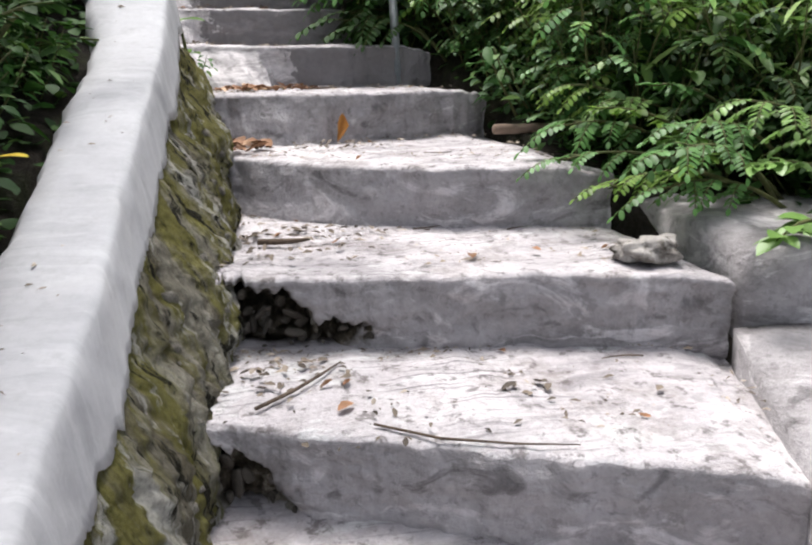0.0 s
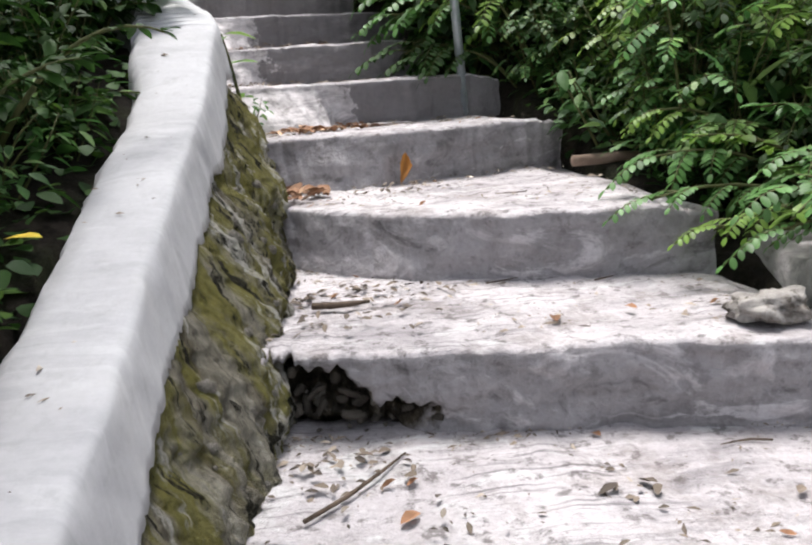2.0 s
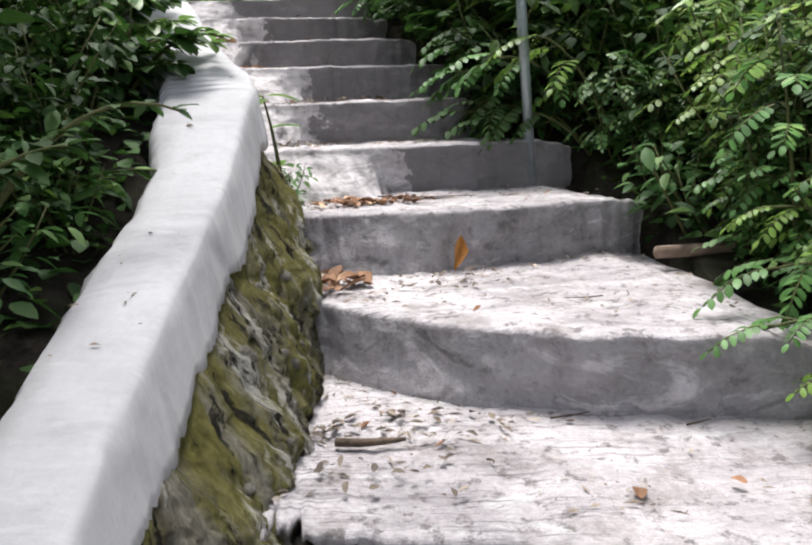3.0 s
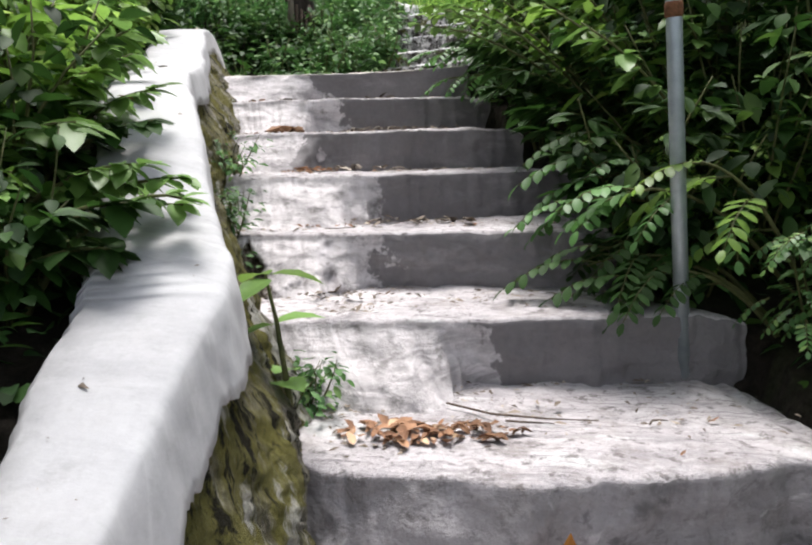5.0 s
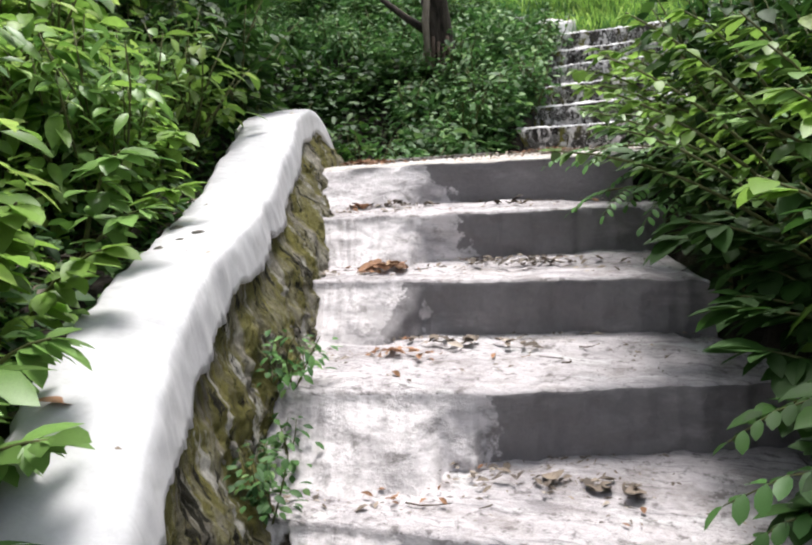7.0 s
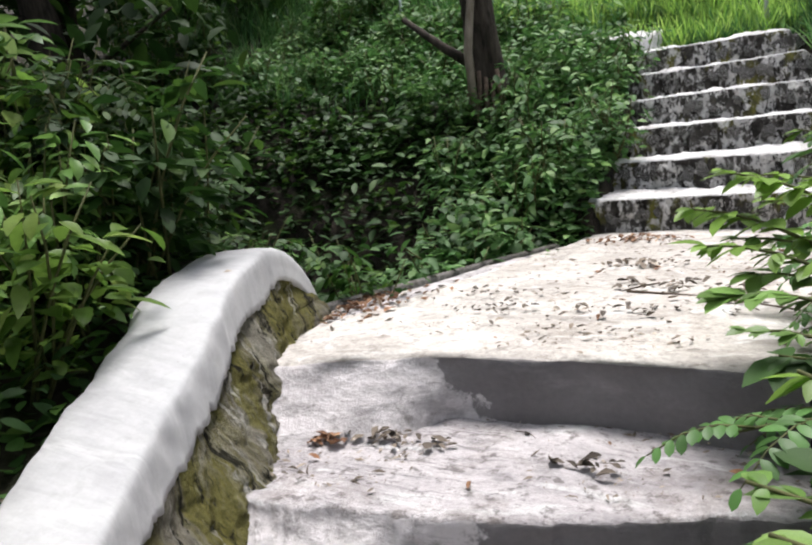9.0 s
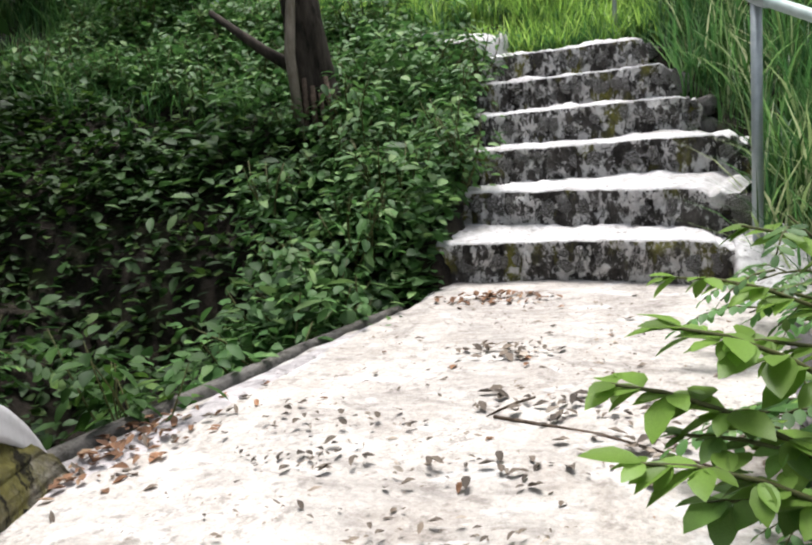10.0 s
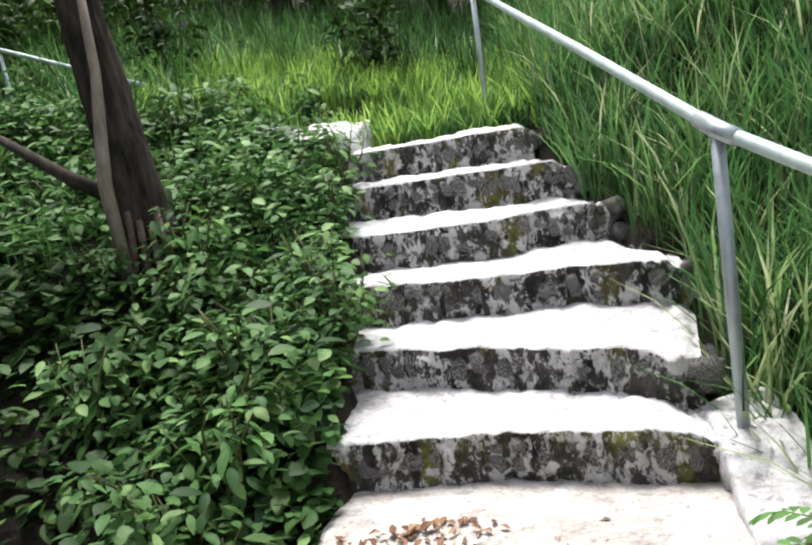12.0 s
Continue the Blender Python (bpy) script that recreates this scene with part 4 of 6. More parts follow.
# DARK and DARKFROND repeat the shrubs above with shade painted into the leaves.
DARK = [shrub("broad", 0.75, 0.40, 7, 26, 0.09, M_SHADE_GREEN, 130 + i, "broad-leaved shrub on the bank, shade put into its dark green") for i in range(3)]
DARKFROND = [shrub("frond", 0.80, 0.42, 6, 9, 0.19, M_SHADE_GREEN, 190 + i, "feathery shrub with paired leaflets, shade put into its dark green") for i in range(2)]
DEEP = [shrub("broad", 1.25, 0.60, 10, 36, 0.10, M_SHADE_GREEN, 140 + i, "tall dark green shrub in the undergrowth") for i in range(3)]

LIMEFROND = [shrub("frond", 0.75, 0.40, 7, 11, 0.14, M_LIME, 195 + i, "bright feathery shrub with paired leaflets") for i in range(2)]
G_L, G_R = "shrubs on the bank beside the parapet", "shrubs beside the open edge of the steps"
scatter(BROAD, 20, (-4.5, -1, -0.7, 1.4), 1, off_left(0.25, 1.3), (0.5, 0.95), G_L)
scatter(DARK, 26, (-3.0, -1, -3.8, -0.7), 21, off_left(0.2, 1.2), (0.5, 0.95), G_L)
scatter(LIME, 30, (-4.5, -1, -0.6, 1.2), 12, off_left(0.28, 1.2), (0.6, 1.05), G_L)
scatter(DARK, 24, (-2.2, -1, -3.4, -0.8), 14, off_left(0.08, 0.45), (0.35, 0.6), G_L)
scatter(LIME, 20, (0.0, 1.6, 0.3, 2.8), 19, off_right(0.15, 1.2), (0.7, 1.2), G_R)
scatter(DARK, 18, (-0.6, 0.6, 0.0, 2.1), 15, off_right(0.05, 0.45), (0.6, 1.0), G_R)
scatter(DARK, 11, (-3.8, -2.5, 2.1, 3.4), 16, off_left(0.12, 1.0), (0.7, 1.15), G_L)
scatter(DARKFROND, 9, (-3.8, -2.5, 2.0, 3.4), 18, off_left(0.2, 1.0), (0.7, 1.15), G_L)
scatter(FROND, 12, (-4.5, -1, -2.0, 3.0), 4, off_left(0.4, 1.4), (0.6, 1.0), G_L)
scatter(DARK, 10, (0.5, 4, -1.9, -0.4), 28, off_right(0.2, 1.2), (0.5, 0.9), G_R)
scatter(BROAD, 16, (-0.8, 4, -0.6, 3.4), 5, off_right(0.25, 1.4), (0.6, 1.1), G_R)
scatter(DARKFROND, 14, (0.5, 4, -2.1, -0.4), 27, off_right(0.15, 1.2), (0.5, 1.0), G_R)
scatter(FROND, 24, (-0.8, 4, -1.0, 3.6), 6, off_right(0.18, 1.2), (0.6, 1.15), G_R)
scatter(LIMEFROND, 9, (0.1, 1.6, -0.3, 1.3), 26, off_right(0.12, 0.9), (0.6, 1.1), G_R)
scatter(FROND, 14, (0.35, 1.7, -1.1, 0.5), 29, off_right(0.15, 1.2), (0.7, 1.2), G_R)
scatter(LIMEFROND, 9, (0.45, 1.8, -1.2, 0.3), 30, off_right(0.25, 1.3), (0.7, 1.2), G_R)
scatter(LOW, 30, (-0.8, 4, -2.2, 4.0), 7, off_right(0.05, 0.8), (0.6, 1.2), G_R)
scatter(NARROW, 7, (-0.8, 5, -2.2, 3.5), 9, off_right(0.5, 2.0), (0.8, 1.3), G_R)

for i, (x, y) in enumerate(((-2.66, 1.22), (-2.72, 1.62), (-2.52, 0.72), (-2.88, 1.10), (-2.80, 1.85), (-3.00, 1.45), (-3.05, 1.80), (-2.76, 0.80))):
    c = copy_thing((BROAD, LIME)[i % 2][i % 3], pose(x, y, ground_height(x, y) - 0.02, 0, 0, 60 * i))
    c.scale = (0.95, 0.95, 0.95)
    c["group"] = G_L
random.seed(17)
spots = [(LOW, m, s) for m, s in roots(56, (-4.0, -1.9, 3.5, 7.0), off_left(0.02, 1.2), (0.6, 1.2))] + [(LOW, m, s) for m, s in roots(30, (-4.5, -1, -3.6, 2.8), off_left(0.14, 0.6), (0.4, 0.8))]
spots += [(LIME + NARROW, m, s) for m, s in roots(30, (-0.8, 4, -1.5, 3.4), off_right(0.3, 1.6), (0.7, 1.2))]
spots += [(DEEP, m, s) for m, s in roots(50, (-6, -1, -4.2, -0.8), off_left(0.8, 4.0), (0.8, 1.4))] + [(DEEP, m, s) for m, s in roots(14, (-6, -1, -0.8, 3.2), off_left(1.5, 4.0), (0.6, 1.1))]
spots += [(LIME, m, s) for m, s in roots(40, (-4.6, -1, -0.6, 2.4), off_left(0.7, 2.2), (0.9, 1.4))]
spots += [(BROAD + LIME, m, s) for m, s in roots(70, (-6, -1, -0.8, 2.6), off_left(0.9, 3.5), (0.9, 1.5))]
spots += [(DEEP, m, s) for m, s in roots(80, (-0.5, 6, -2.5, 4.0), off_right(0.9, 4.5), (0.8, 1.6))]
spots += [(FROND + NARROW + LIME, m, s) for m, s in roots(90, (-0.5, 6, -2.5, 3.6), off_right(1.0, 4.0), (0.9, 1.6))]
spots += [(DEEP, m, s) for m, s in roots(26, (-9, -2.5, 4.5, 12), off_left(2.4, 6.5), (0.6, 1.1))]
spots += [(DEEP, m, s) for m, s in roots(26, (-0.5, 1.5, 0.2, 2.6), off_right(0.3, 1.2), (0.6, 1.0))]
spots += [(DEEP, m, s) for m, s in roots(12, (-5.0, -2.8, 2.2, 3.6), off_left(0.6, 2.0), (0.6, 1.0))]
spots += [(DEEP, m, s) for m, s in roots(40, (-2.6, -1.0, -3.8, -0.5), off_left(0.5, 1.5), (0.35, 0.65))]
spots += [(LOW, m, s) for m, s in roots(110, (-6, -1.9, 2.9, 8.0), lambda x, y: off_left(0.3, 0.9)(x, y) or (y > 5.9 and off_left(0.4, 4.0)(x, y)), (0.7, 1.3))]
mass(DEEP + BROAD + LIME + FROND + NARROW + LOW, spots, "undergrowth", "dense dark green shrub undergrowth on the hillside", [M_STEM, M_SHADE_GREEN, M_LEAF, M_LIME, M_PINNATE, M_COVER])
for i, ob in enumerate(DEEP):
    ob.matrix_world = pose(-5.5 + i * 1.7, 8.6, ground_height(-5.5 + i * 1.7, 8.6))
# tall shrubs crowding over the open ends of the steps
for i, (x, y, k) in enumerate(((0.30, 0.45, 0.80), (0.22, 0.75, 0.95), (0.12, 1.05, 1.0), (0.02, 1.35, 0.95), (-0.08, 1.65, 0.80), (0.50, 0.60, 1.0), (0.40, 1.00, 1.1))):
    c = copy_thing(DEEP[i % 3], pose(x, y, ground_height(x, y) - 0.02, 0, 0, 77 * i))
    c.scale = (k, k, k)
    c["group"] = G_R


# ---- branches that reach over the steps and the parapet ----
def unit_leaf(mat, width, round_tip):
    lv, lf = leaf_blade(1.0, width, 0.1, 0.18, round_tip)
    me = bpy.data.meshes.new("leaf")
    me.from_pydata([tuple(p) for p in lv], [], lf)
    me.polygons.foreach_set("use_smooth", [True] * len(me.polygons))
    me.materials.append(mat)
    return me


OVAL = {m.name: unit_leaf(m, 0.52, True) for m in (M_PINNATE, M_LIME, M_LEAF, M_SHADE_GREEN)}
POINTED = {m.name: unit_leaf(m, 0.54, False) for m in (M_PINNATE, M_LIME, M_LEAF, M_SHADE_GREEN)}


def part_leaf(name, mesh, parent, place, yaw, pitch, roll, size):
    ob = new(name, mesh)
    ob.parent = parent
    ob.matrix_world = Matrix.LocRotScale(place, Euler((pitch, roll, yaw)), Vector((size,) * 3))


def reaching(root, tip, count, size, kind, mat, seed, label, sag=0.12, pairs=7):
    """A long stem from root to tip; each frond or leaf on it is a part."""
    random.seed(seed)
    root, tip = Vector(root), Vector(tip)
    mid = root.lerp(tip, 0.5) + Vector((0, 0, sag))
    curve = lambda t: root * (1 - t) ** 2 + mid * 2 * t * (1 - t) + tip * t * t
    v, f = tube([curve(t / 8) for t in range(9)], [0.009 - 0.0008 * t for t in range(9)], 6)
    ob = tagged(obj("branch", v, f, M_STEM), label, "branch")
    head = math.atan2(tip.y - root.y, tip.x - root.x)
    for k in range(count):
        t = 0.35 + 0.65 * (k + 0.5) / count if count > 1 else 1
        c = curve(min(t, 1))
        a = head + (1 if k % 2 else -1) * rand(0.35, 1.2) if k < count - 1 else head
        if kind == "frond":
            ln, rise = size * rand(0.8, 1.2), rand(0.0, 0.35)
            d = Vector((math.cos(a), math.sin(a), 0))
            bow = lambda q: c + d * (ln * q) + Vector((0, 0, ln * (rise * q - 0.55 * q * q)))
            v, f = tube([bow(q) for q in (0, 0.33, 0.66, 1)], [0.003, 0.0025, 0.002, 0.0015], 4)
            stalk = obj("frond", v, f, M_STEM, ob)
            for j in range(pairs + 1):
                q = 0.18 + 0.82 * j / pairs
                ls = ln * 0.225 * (1 - 0.35 * abs(q - 0.5)) * rand(0.9, 1.1)
                for sd in (0,) if j == pairs else (-1, 1):
                    part_leaf("leaflet", OVAL[mat.name], stalk, bow(q), a - math.pi / 2 + sd * rand(1.0, 1.25), rise * 0.5 - q * 0.8 + rand(-0.2, 0.2), sd * 0.15, ls)
        else:
            for j in range(4):
                part_leaf("leaf", POINTED[mat.name], ob, c, a + rand(-1.3, 1.3) - math.pi / 2, rand(-0.5, 0.3), rand(-0.3, 0.3), size * rand(0.6, 1.2))
    return ob


F_LABEL, L_LABEL = "arching green branch of paired oval leaflets over the steps", "leafy green branch leaning over the steps"
reaching((0.42, 0.25, 0.05), (-0.16, -0.02, 0.52), 6, 0.26, "frond", M_PINNATE, 1, F_LABEL, 0.30)
reaching((0.45, 0.40, 0.10), (-0.22, 0.36, 0.55), 6, 0.26, "frond", M_PINNATE, 2, F_LABEL, 0.30)
reaching((0.40, 0.10, 0.05), (0.02, -0.04, 0.60), 4, 0.24, "frond", M_LIME, 3, F_LABEL, 0.25)
reaching((0.35, 0.60, 0.20), (-0.28, 0.15, 1.00), 8, 0.10, "leaf", M_LEAF, 4, L_LABEL, 0.25)
reaching((0.30, 0.90, 0.25), (-0.30, 0.55, 1.05), 9, 0.10, "leaf", M_SHADE_GREEN, 5, L_LABEL, 0.30)
reaching((0.20, 1.20, 0.40), (-0.48, 0.95, 1.25), 9, 0.095, "leaf", M_LEAF, 6, L_LABEL, 0.35)
reaching((0.00, 1.60, 0.60), (-0.62, 1.55, 1.45), 8, 0.09, "leaf", M_LIME, 7, L_LABEL, 0.30)
reaching((-0.30, 2.10, 0.85), (-0.96, 1.85, 1.16), 8, 0.19, "frond", M_PINNATE, 8, F_LABEL, 0.25)
reaching((-0.30, 2.30, 0.90), (-0.78, 2.25, 1.08), 6, 0.22, "frond", M_PINNATE, 9, F_LABEL, 0.25)
reaching((-0.35, 2.60, 0.95), (-0.98, 2.35, 1.36), 8, 0.085, "leaf", M_LEAF, 10, L_LABEL, 0.20)
reaching((-0.30, 2.80, 0.95), (-0.80, 2.80, 1.30), 7, 0.22, "frond", M_PINNATE, 11, F_LABEL, 0.30)
reaching((-0.25, 3.00, 1.00), (-0.85, 3.05, 1.50), 7, 0.08, "leaf", M_LIME, 12, L_LABEL, 0.25)
reaching((-0.20, 3.60, 1.05), (-0.78, 3.55, 1.30), 6, 0.22, "frond", M_PINNATE, 13, F_LABEL, 0.25)
reaching((-0.20, 3.90, 1.05), (-0.72, 3.85, 1.32), 6, 0.20, "frond", M_PINNATE, 14, F_LABEL, 0.25)
reaching((0.95, -1.75, -0.30), (0.52, -1.90, -0.12), 9, 0.15, "frond", M_PINNATE, 15, F_LABEL, 0.18)
reaching((1.00, -1.60, -0.30), (0.50, -1.93, -0.18), 7, 0.065, "leaf", M_LIME, 16, L_LABEL, 0.20)
reaching((0.95, -1.25, -0.25), (0.56, -1.40, -0.02), 8, 0.15, "frond", M_LEAF, 17, F_LABEL, 0.20)
reaching((1.00, -2.00, -0.40), (0.62, -2.25, -0.28), 5, 0.09, "leaf", M_LEAF, 18, L_LABEL, 0.15)
reaching((-1.35, -0.95, 0.30), (-1.02, -0.84, 0.56), 7, 0.055, "leaf", M_LEAF, 19, "leafy twig hanging over the white coping", 0.20)
reaching((-1.30, -1.75, 0.10), (-0.90, -1.60, 0.33), 5, 0.06, "leaf", M_SHADE_GREEN, 20, "thin dark twig arching over the white coping", 0.22)
reaching((-1.35, -1.95, 0.05), (-1.05, -1.80, 0.28), 7, 0.07, "leaf", M_SHADE_GREEN, 21, "dark leafy twig beside the coping", 0.12)
reaching((-2.85, 1.95, 1.20), (-2.72, 2.0, 1.85), 9, 0.11, "leaf", M_SHADE_GREEN, 22, "dark leafy stem leaning over the end of the parapet", 0.15)
reaching((-1.75, -0.30, 0.60), (-1.35, -0.45, 0.95), 9, 0.10, "leaf", M_LEAF, 24, "leafy stem leaning over the parapet", 0.15)


for i, (root, tip, n, size, mat) in enumerate((
        ((0.25, 0.60, 0.30), (-0.42, 0.45, 1.12), 9, 0.12, M_LIME), ((0.20, 0.80, 0.35), (-0.36, 0.80, 1.30), 10, 0.13, M_LIME),
        ((0.15, 1.10, 0.40), (-0.40, 1.00, 1.42), 10, 0.13, M_LEAF), ((0.05, 1.30, 0.50), (-0.45, 1.20, 1.52), 10, 0.12, M_LIME),
        ((0.00, 1.50, 0.60), (-0.55, 1.50, 1.30), 9, 0.11, M_LEAF), ((-0.10, 1.80, 0.70), (-0.62, 1.80, 1.25), 9, 0.11, M_LEAF),
        ((-0.15, 2.20, 0.85), (-0.72, 2.15, 1.40), 11, 0.07, M_LEAF), ((0.30, 1.00, 0.35), (-0.10, 0.70, 1.35), 9, 0.13, M_LEAF),
        ((-0.30, 2.35, 0.90), (-1.02, 2.40, 1.44), 11, 0.065, M_LEAF), ((-0.25, 2.9, 1.0), (-1.02, 2.95, 1.55), 9, 0.09, M_LIME), ((-0.28, 2.0, 0.80), (-0.98, 2.05, 1.30), 10, 0.065, M_LEAF),
        ((0.35, 0.70, 0.30), (0.00, 0.35, 1.05), 9, 0.12, M_LEAF), ((0.40, 0.50, 0.20), (0.10, 0.30, 0.75), 8, 0.11, M_LEAF))):
    reaching(root, tip, n, size * 0.78, "leaf", mat, 60 + i, L_LABEL, 0.30)


for i, (root, tip, n, size) in enumerate((((-1.75, -0.75, 0.45), (-1.33, -0.72, 0.72), 7, 0.10), ((-1.8, -0.45, 0.55), (-1.42, -0.50, 0.85), 8, 0.10), ((-1.7, -1.05, 0.35), (-1.32, -1.0, 0.60), 7, 0.09),
                                        ((-2.0, 0.0, 0.75), (-1.72, -0.05, 1.15), 8, 0.11), ((-2.2, 0.5, 0.85), (-1.93, 0.45, 1.25), 8, 0.11), ((-2.4, 1.0, 0.9), (-2.15, 0.95, 1.32), 8, 0.11))):
    reaching(root, tip, n, size, "leaf", (M_LEAF, M_LIME)[i % 2], 90 + i, "leafy stem leaning over the parapet", 0.15)


# fronds and dark leaves that hide the open ends of the middle steps; the dark green holds painted shade
for i, (root, tip, n, size, kind, mat) in enumerate((
        ((0.30, 0.35, 0.20), (-0.30, 0.20, 0.48), 6, 0.26, "frond", M_PINNATE), ((0.30, 0.15, 0.10), (-0.26, 0.10, 0.30), 6, 0.26, "frond", M_SHADE_GREEN), ((0.28, 0.05, 0.08), (-0.14, 0.02, 0.26), 5, 0.25, "frond", M_SHADE_GREEN), ((0.25, 0.30, 0.15), (-0.20, 0.28, 0.34), 10, 0.09, "leaf", M_SHADE_GREEN), ((0.28, 0.20, 0.12), (-0.22, 0.14, 0.34), 6, 0.27, "frond", M_SHADE_GREEN),
        ((0.30, 0.45, 0.25), (-0.20, 0.36, 0.60), 5, 0.26, "frond", M_PINNATE), ((0.20, 0.55, 0.30), (-0.24, 0.50, 0.70), 6, 0.26, "frond", M_SHADE_GREEN),
        ((0.25, 0.50, 0.30), (-0.34, 0.40, 0.50), 11, 0.10, "leaf", M_SHADE_GREEN), ((0.20, 0.65, 0.35), (-0.38, 0.60, 0.62), 11, 0.10, "leaf", M_SHADE_GREEN),
        ((0.18, 0.80, 0.40), (-0.46, 0.78, 0.80), 12, 0.11, "leaf", M_SHADE_GREEN), ((0.10, 1.05, 0.50), (-0.58, 1.02, 0.98), 12, 0.11, "leaf", M_SHADE_GREEN),
        ((0.00, 1.40, 0.60), (-0.70, 1.40, 1.12), 12, 0.11, "leaf", M_SHADE_GREEN), ((-0.10, 1.75, 0.75), (-0.88, 1.72, 1.02), 7, 0.20, "frond", M_PINNATE))):
    reaching(root, tip, n, size, kind, mat, 230 + i, F_LABEL if kind == "frond" else "leafy branch over the ends of the steps, coloured dark for shade", 0.22, 7)
for i, (root, tip) in enumerate((((-1.52, -0.84, 0.40), (-1.06, -0.80, 0.55)), ((-1.56, -0.74, 0.42), (-1.10, -0.70, 0.60)), ((-1.45, -0.98, 0.33), (-1.12, -0.94, 0.48)), ((-1.48, -0.90, 0.36), (-1.18, -0.86, 0.48)))):
    reaching(root, tip, 8, 0.07, "leaf", (M_LEAF, M_SHADE_GREEN)[i // 2], 260 + i, "leafy stem hanging across the coping", 0.10)
for i, (root, tip, n, size, kind, mat) in enumerate((
        ((0.95, -1.50, -0.30), (0.30, -1.60, -0.17), 8, 0.15, "frond", M_PINNATE), ((0.95, -1.65, -0.30), (0.42, -1.72, -0.24), 8, 0.14, "frond", M_LIME),
        ((0.90, -1.35, -0.25), (0.38, -1.42, -0.08), 8, 0.15, "frond", M_PINNATE), ((1.00, -1.80, -0.35), (0.52, -1.86, -0.22), 8, 0.14, "frond", M_PINNATE),
        ((0.90, -1.20, -0.20), (0.46, -1.22, 0.04), 8, 0.15, "frond", M_LIME), ((0.95, -1.45, -0.25), (0.44, -1.52, -0.02), 10, 0.055, "leaf", M_LIME),
        ((1.00, -1.70, -0.30), (0.56, -1.72, -0.10), 10, 0.055, "leaf", M_LEAF), ((0.90, -1.00, -0.15), (0.50, -0.98, 0.10), 8, 0.16, "frond", M_PINNATE))):
    reaching(root, tip, n, size, kind, mat, 270 + i, "green branch hanging over the open end of the step", 0.14)
for i, (root, tip, mat) in enumerate((((-0.40, 2.35, 0.95), (-1.08, 2.30, 1.44), M_LIME), ((-0.40, 2.50, 1.00), (-1.02, 2.42, 1.60), M_LIME), ((-0.42, 2.25, 0.95), (-1.02, 2.22, 1.33), M_LEAF), ((-0.40, 2.40, 0.95), (-1.12, 2.40, 1.52), M_LIME))):
    reaching(root, tip, 12, 0.080, "leaf", mat, 250 + i, L_LABEL, 0.26)
reaching((-1.45, -1.40, 0.06), (-1.08, -1.34, 0.20), 2, 0.11, "leaf", M_LEAF, 245, "leafy green twig leaning against the white coping", 0.10)


def sapling():
    v, f = tube([(-0.90, -0.66, -0.02), (-0.92, -0.66, 0.16), (-0.94, -0.65, 0.29), (-0.96, -0.65, 0.39)], [0.008, 0.007, 0.005, 0.003], 6)
    ob = tagged(obj("sapling", v, f, M_STEM), "young sapling with large glossy leaves against the parapet", "sapling")
    random.seed(9)
    for k, (z, a) in enumerate(((0.39, 0.2), (0.39, 2.6), (0.38, 4.3), (0.28, 0.5), (0.28, 3.4), (0.17, 1.4), (0.15, 5.6))):
        lv, lf = leaf_blade(0.115 - 0.012 * (k % 3), 0.078, 0.10, 0.30)
        obj("leaf", placed(lv, (-0.95, -0.65, z), a - 1.57, rand(-0.2, 0.4)), lf, M_LIME if k < 2 else M_LEAF, ob)


sapling()
for i, (root, tip) in enumerate((((-1.50, -0.95, 0.35), (-1.10, -0.90, 0.56)), ((-1.60, -0.75, 0.42), (-1.18, -0.72, 0.63)), ((-1.68, -0.50, 0.50), (-1.28, -0.50, 0.73)), ((-1.75, -0.38, 0.55), (-1.36, -0.34, 0.82)))):
    reaching(root, tip, 10, 0.085, "leaf", (M_SHADE_GREEN, M_LEAF)[i % 2], 200 + i, "leafy stem leaning over the parapet", 0.12)
for i, (root, tip) in enumerate((((-1.85, -0.25, 0.60), (-1.50, -0.20, 0.93)), ((-2.0, 0.05, 0.70), (-1.66, 0.10, 1.04)), ((-2.15, 0.35, 0.78), (-1.82, 0.40, 1.10)), ((-2.3, 0.7, 0.85), (-1.98, 0.75, 1.14)))):
    reaching(root, tip, 9, 0.085, "leaf", (M_LEAF, M_LIME)[i % 2], 180 + i, "leafy stem leaning over the parapet", 0.14)
for i, (root, tip, n, size, kind) in enumerate((((1.1, -1.6, -0.25), (0.62, -1.76, -0.06), 9, 0.15, "frond"), ((1.2, -1.9, -0.35), (0.68, -2.02, -0.14), 10, 0.06, "leaf"), ((1.1, -1.4, -0.2), (0.60, -1.56, 0.05), 10, 0.06, "leaf"), ((1.25, -1.8, -0.3), (0.74, -1.88, 0.02), 9, 0.16, "frond"), ((1.3, -2.1, -0.4), (0.80, -2.15, -0.12), 11, 0.065, "leaf"))):
    reaching(root, tip, n, size, kind, (M_PINNATE, M_LEAF)[i % 2], 190 + i, "green branch hanging over the open end of the step", 0.16)
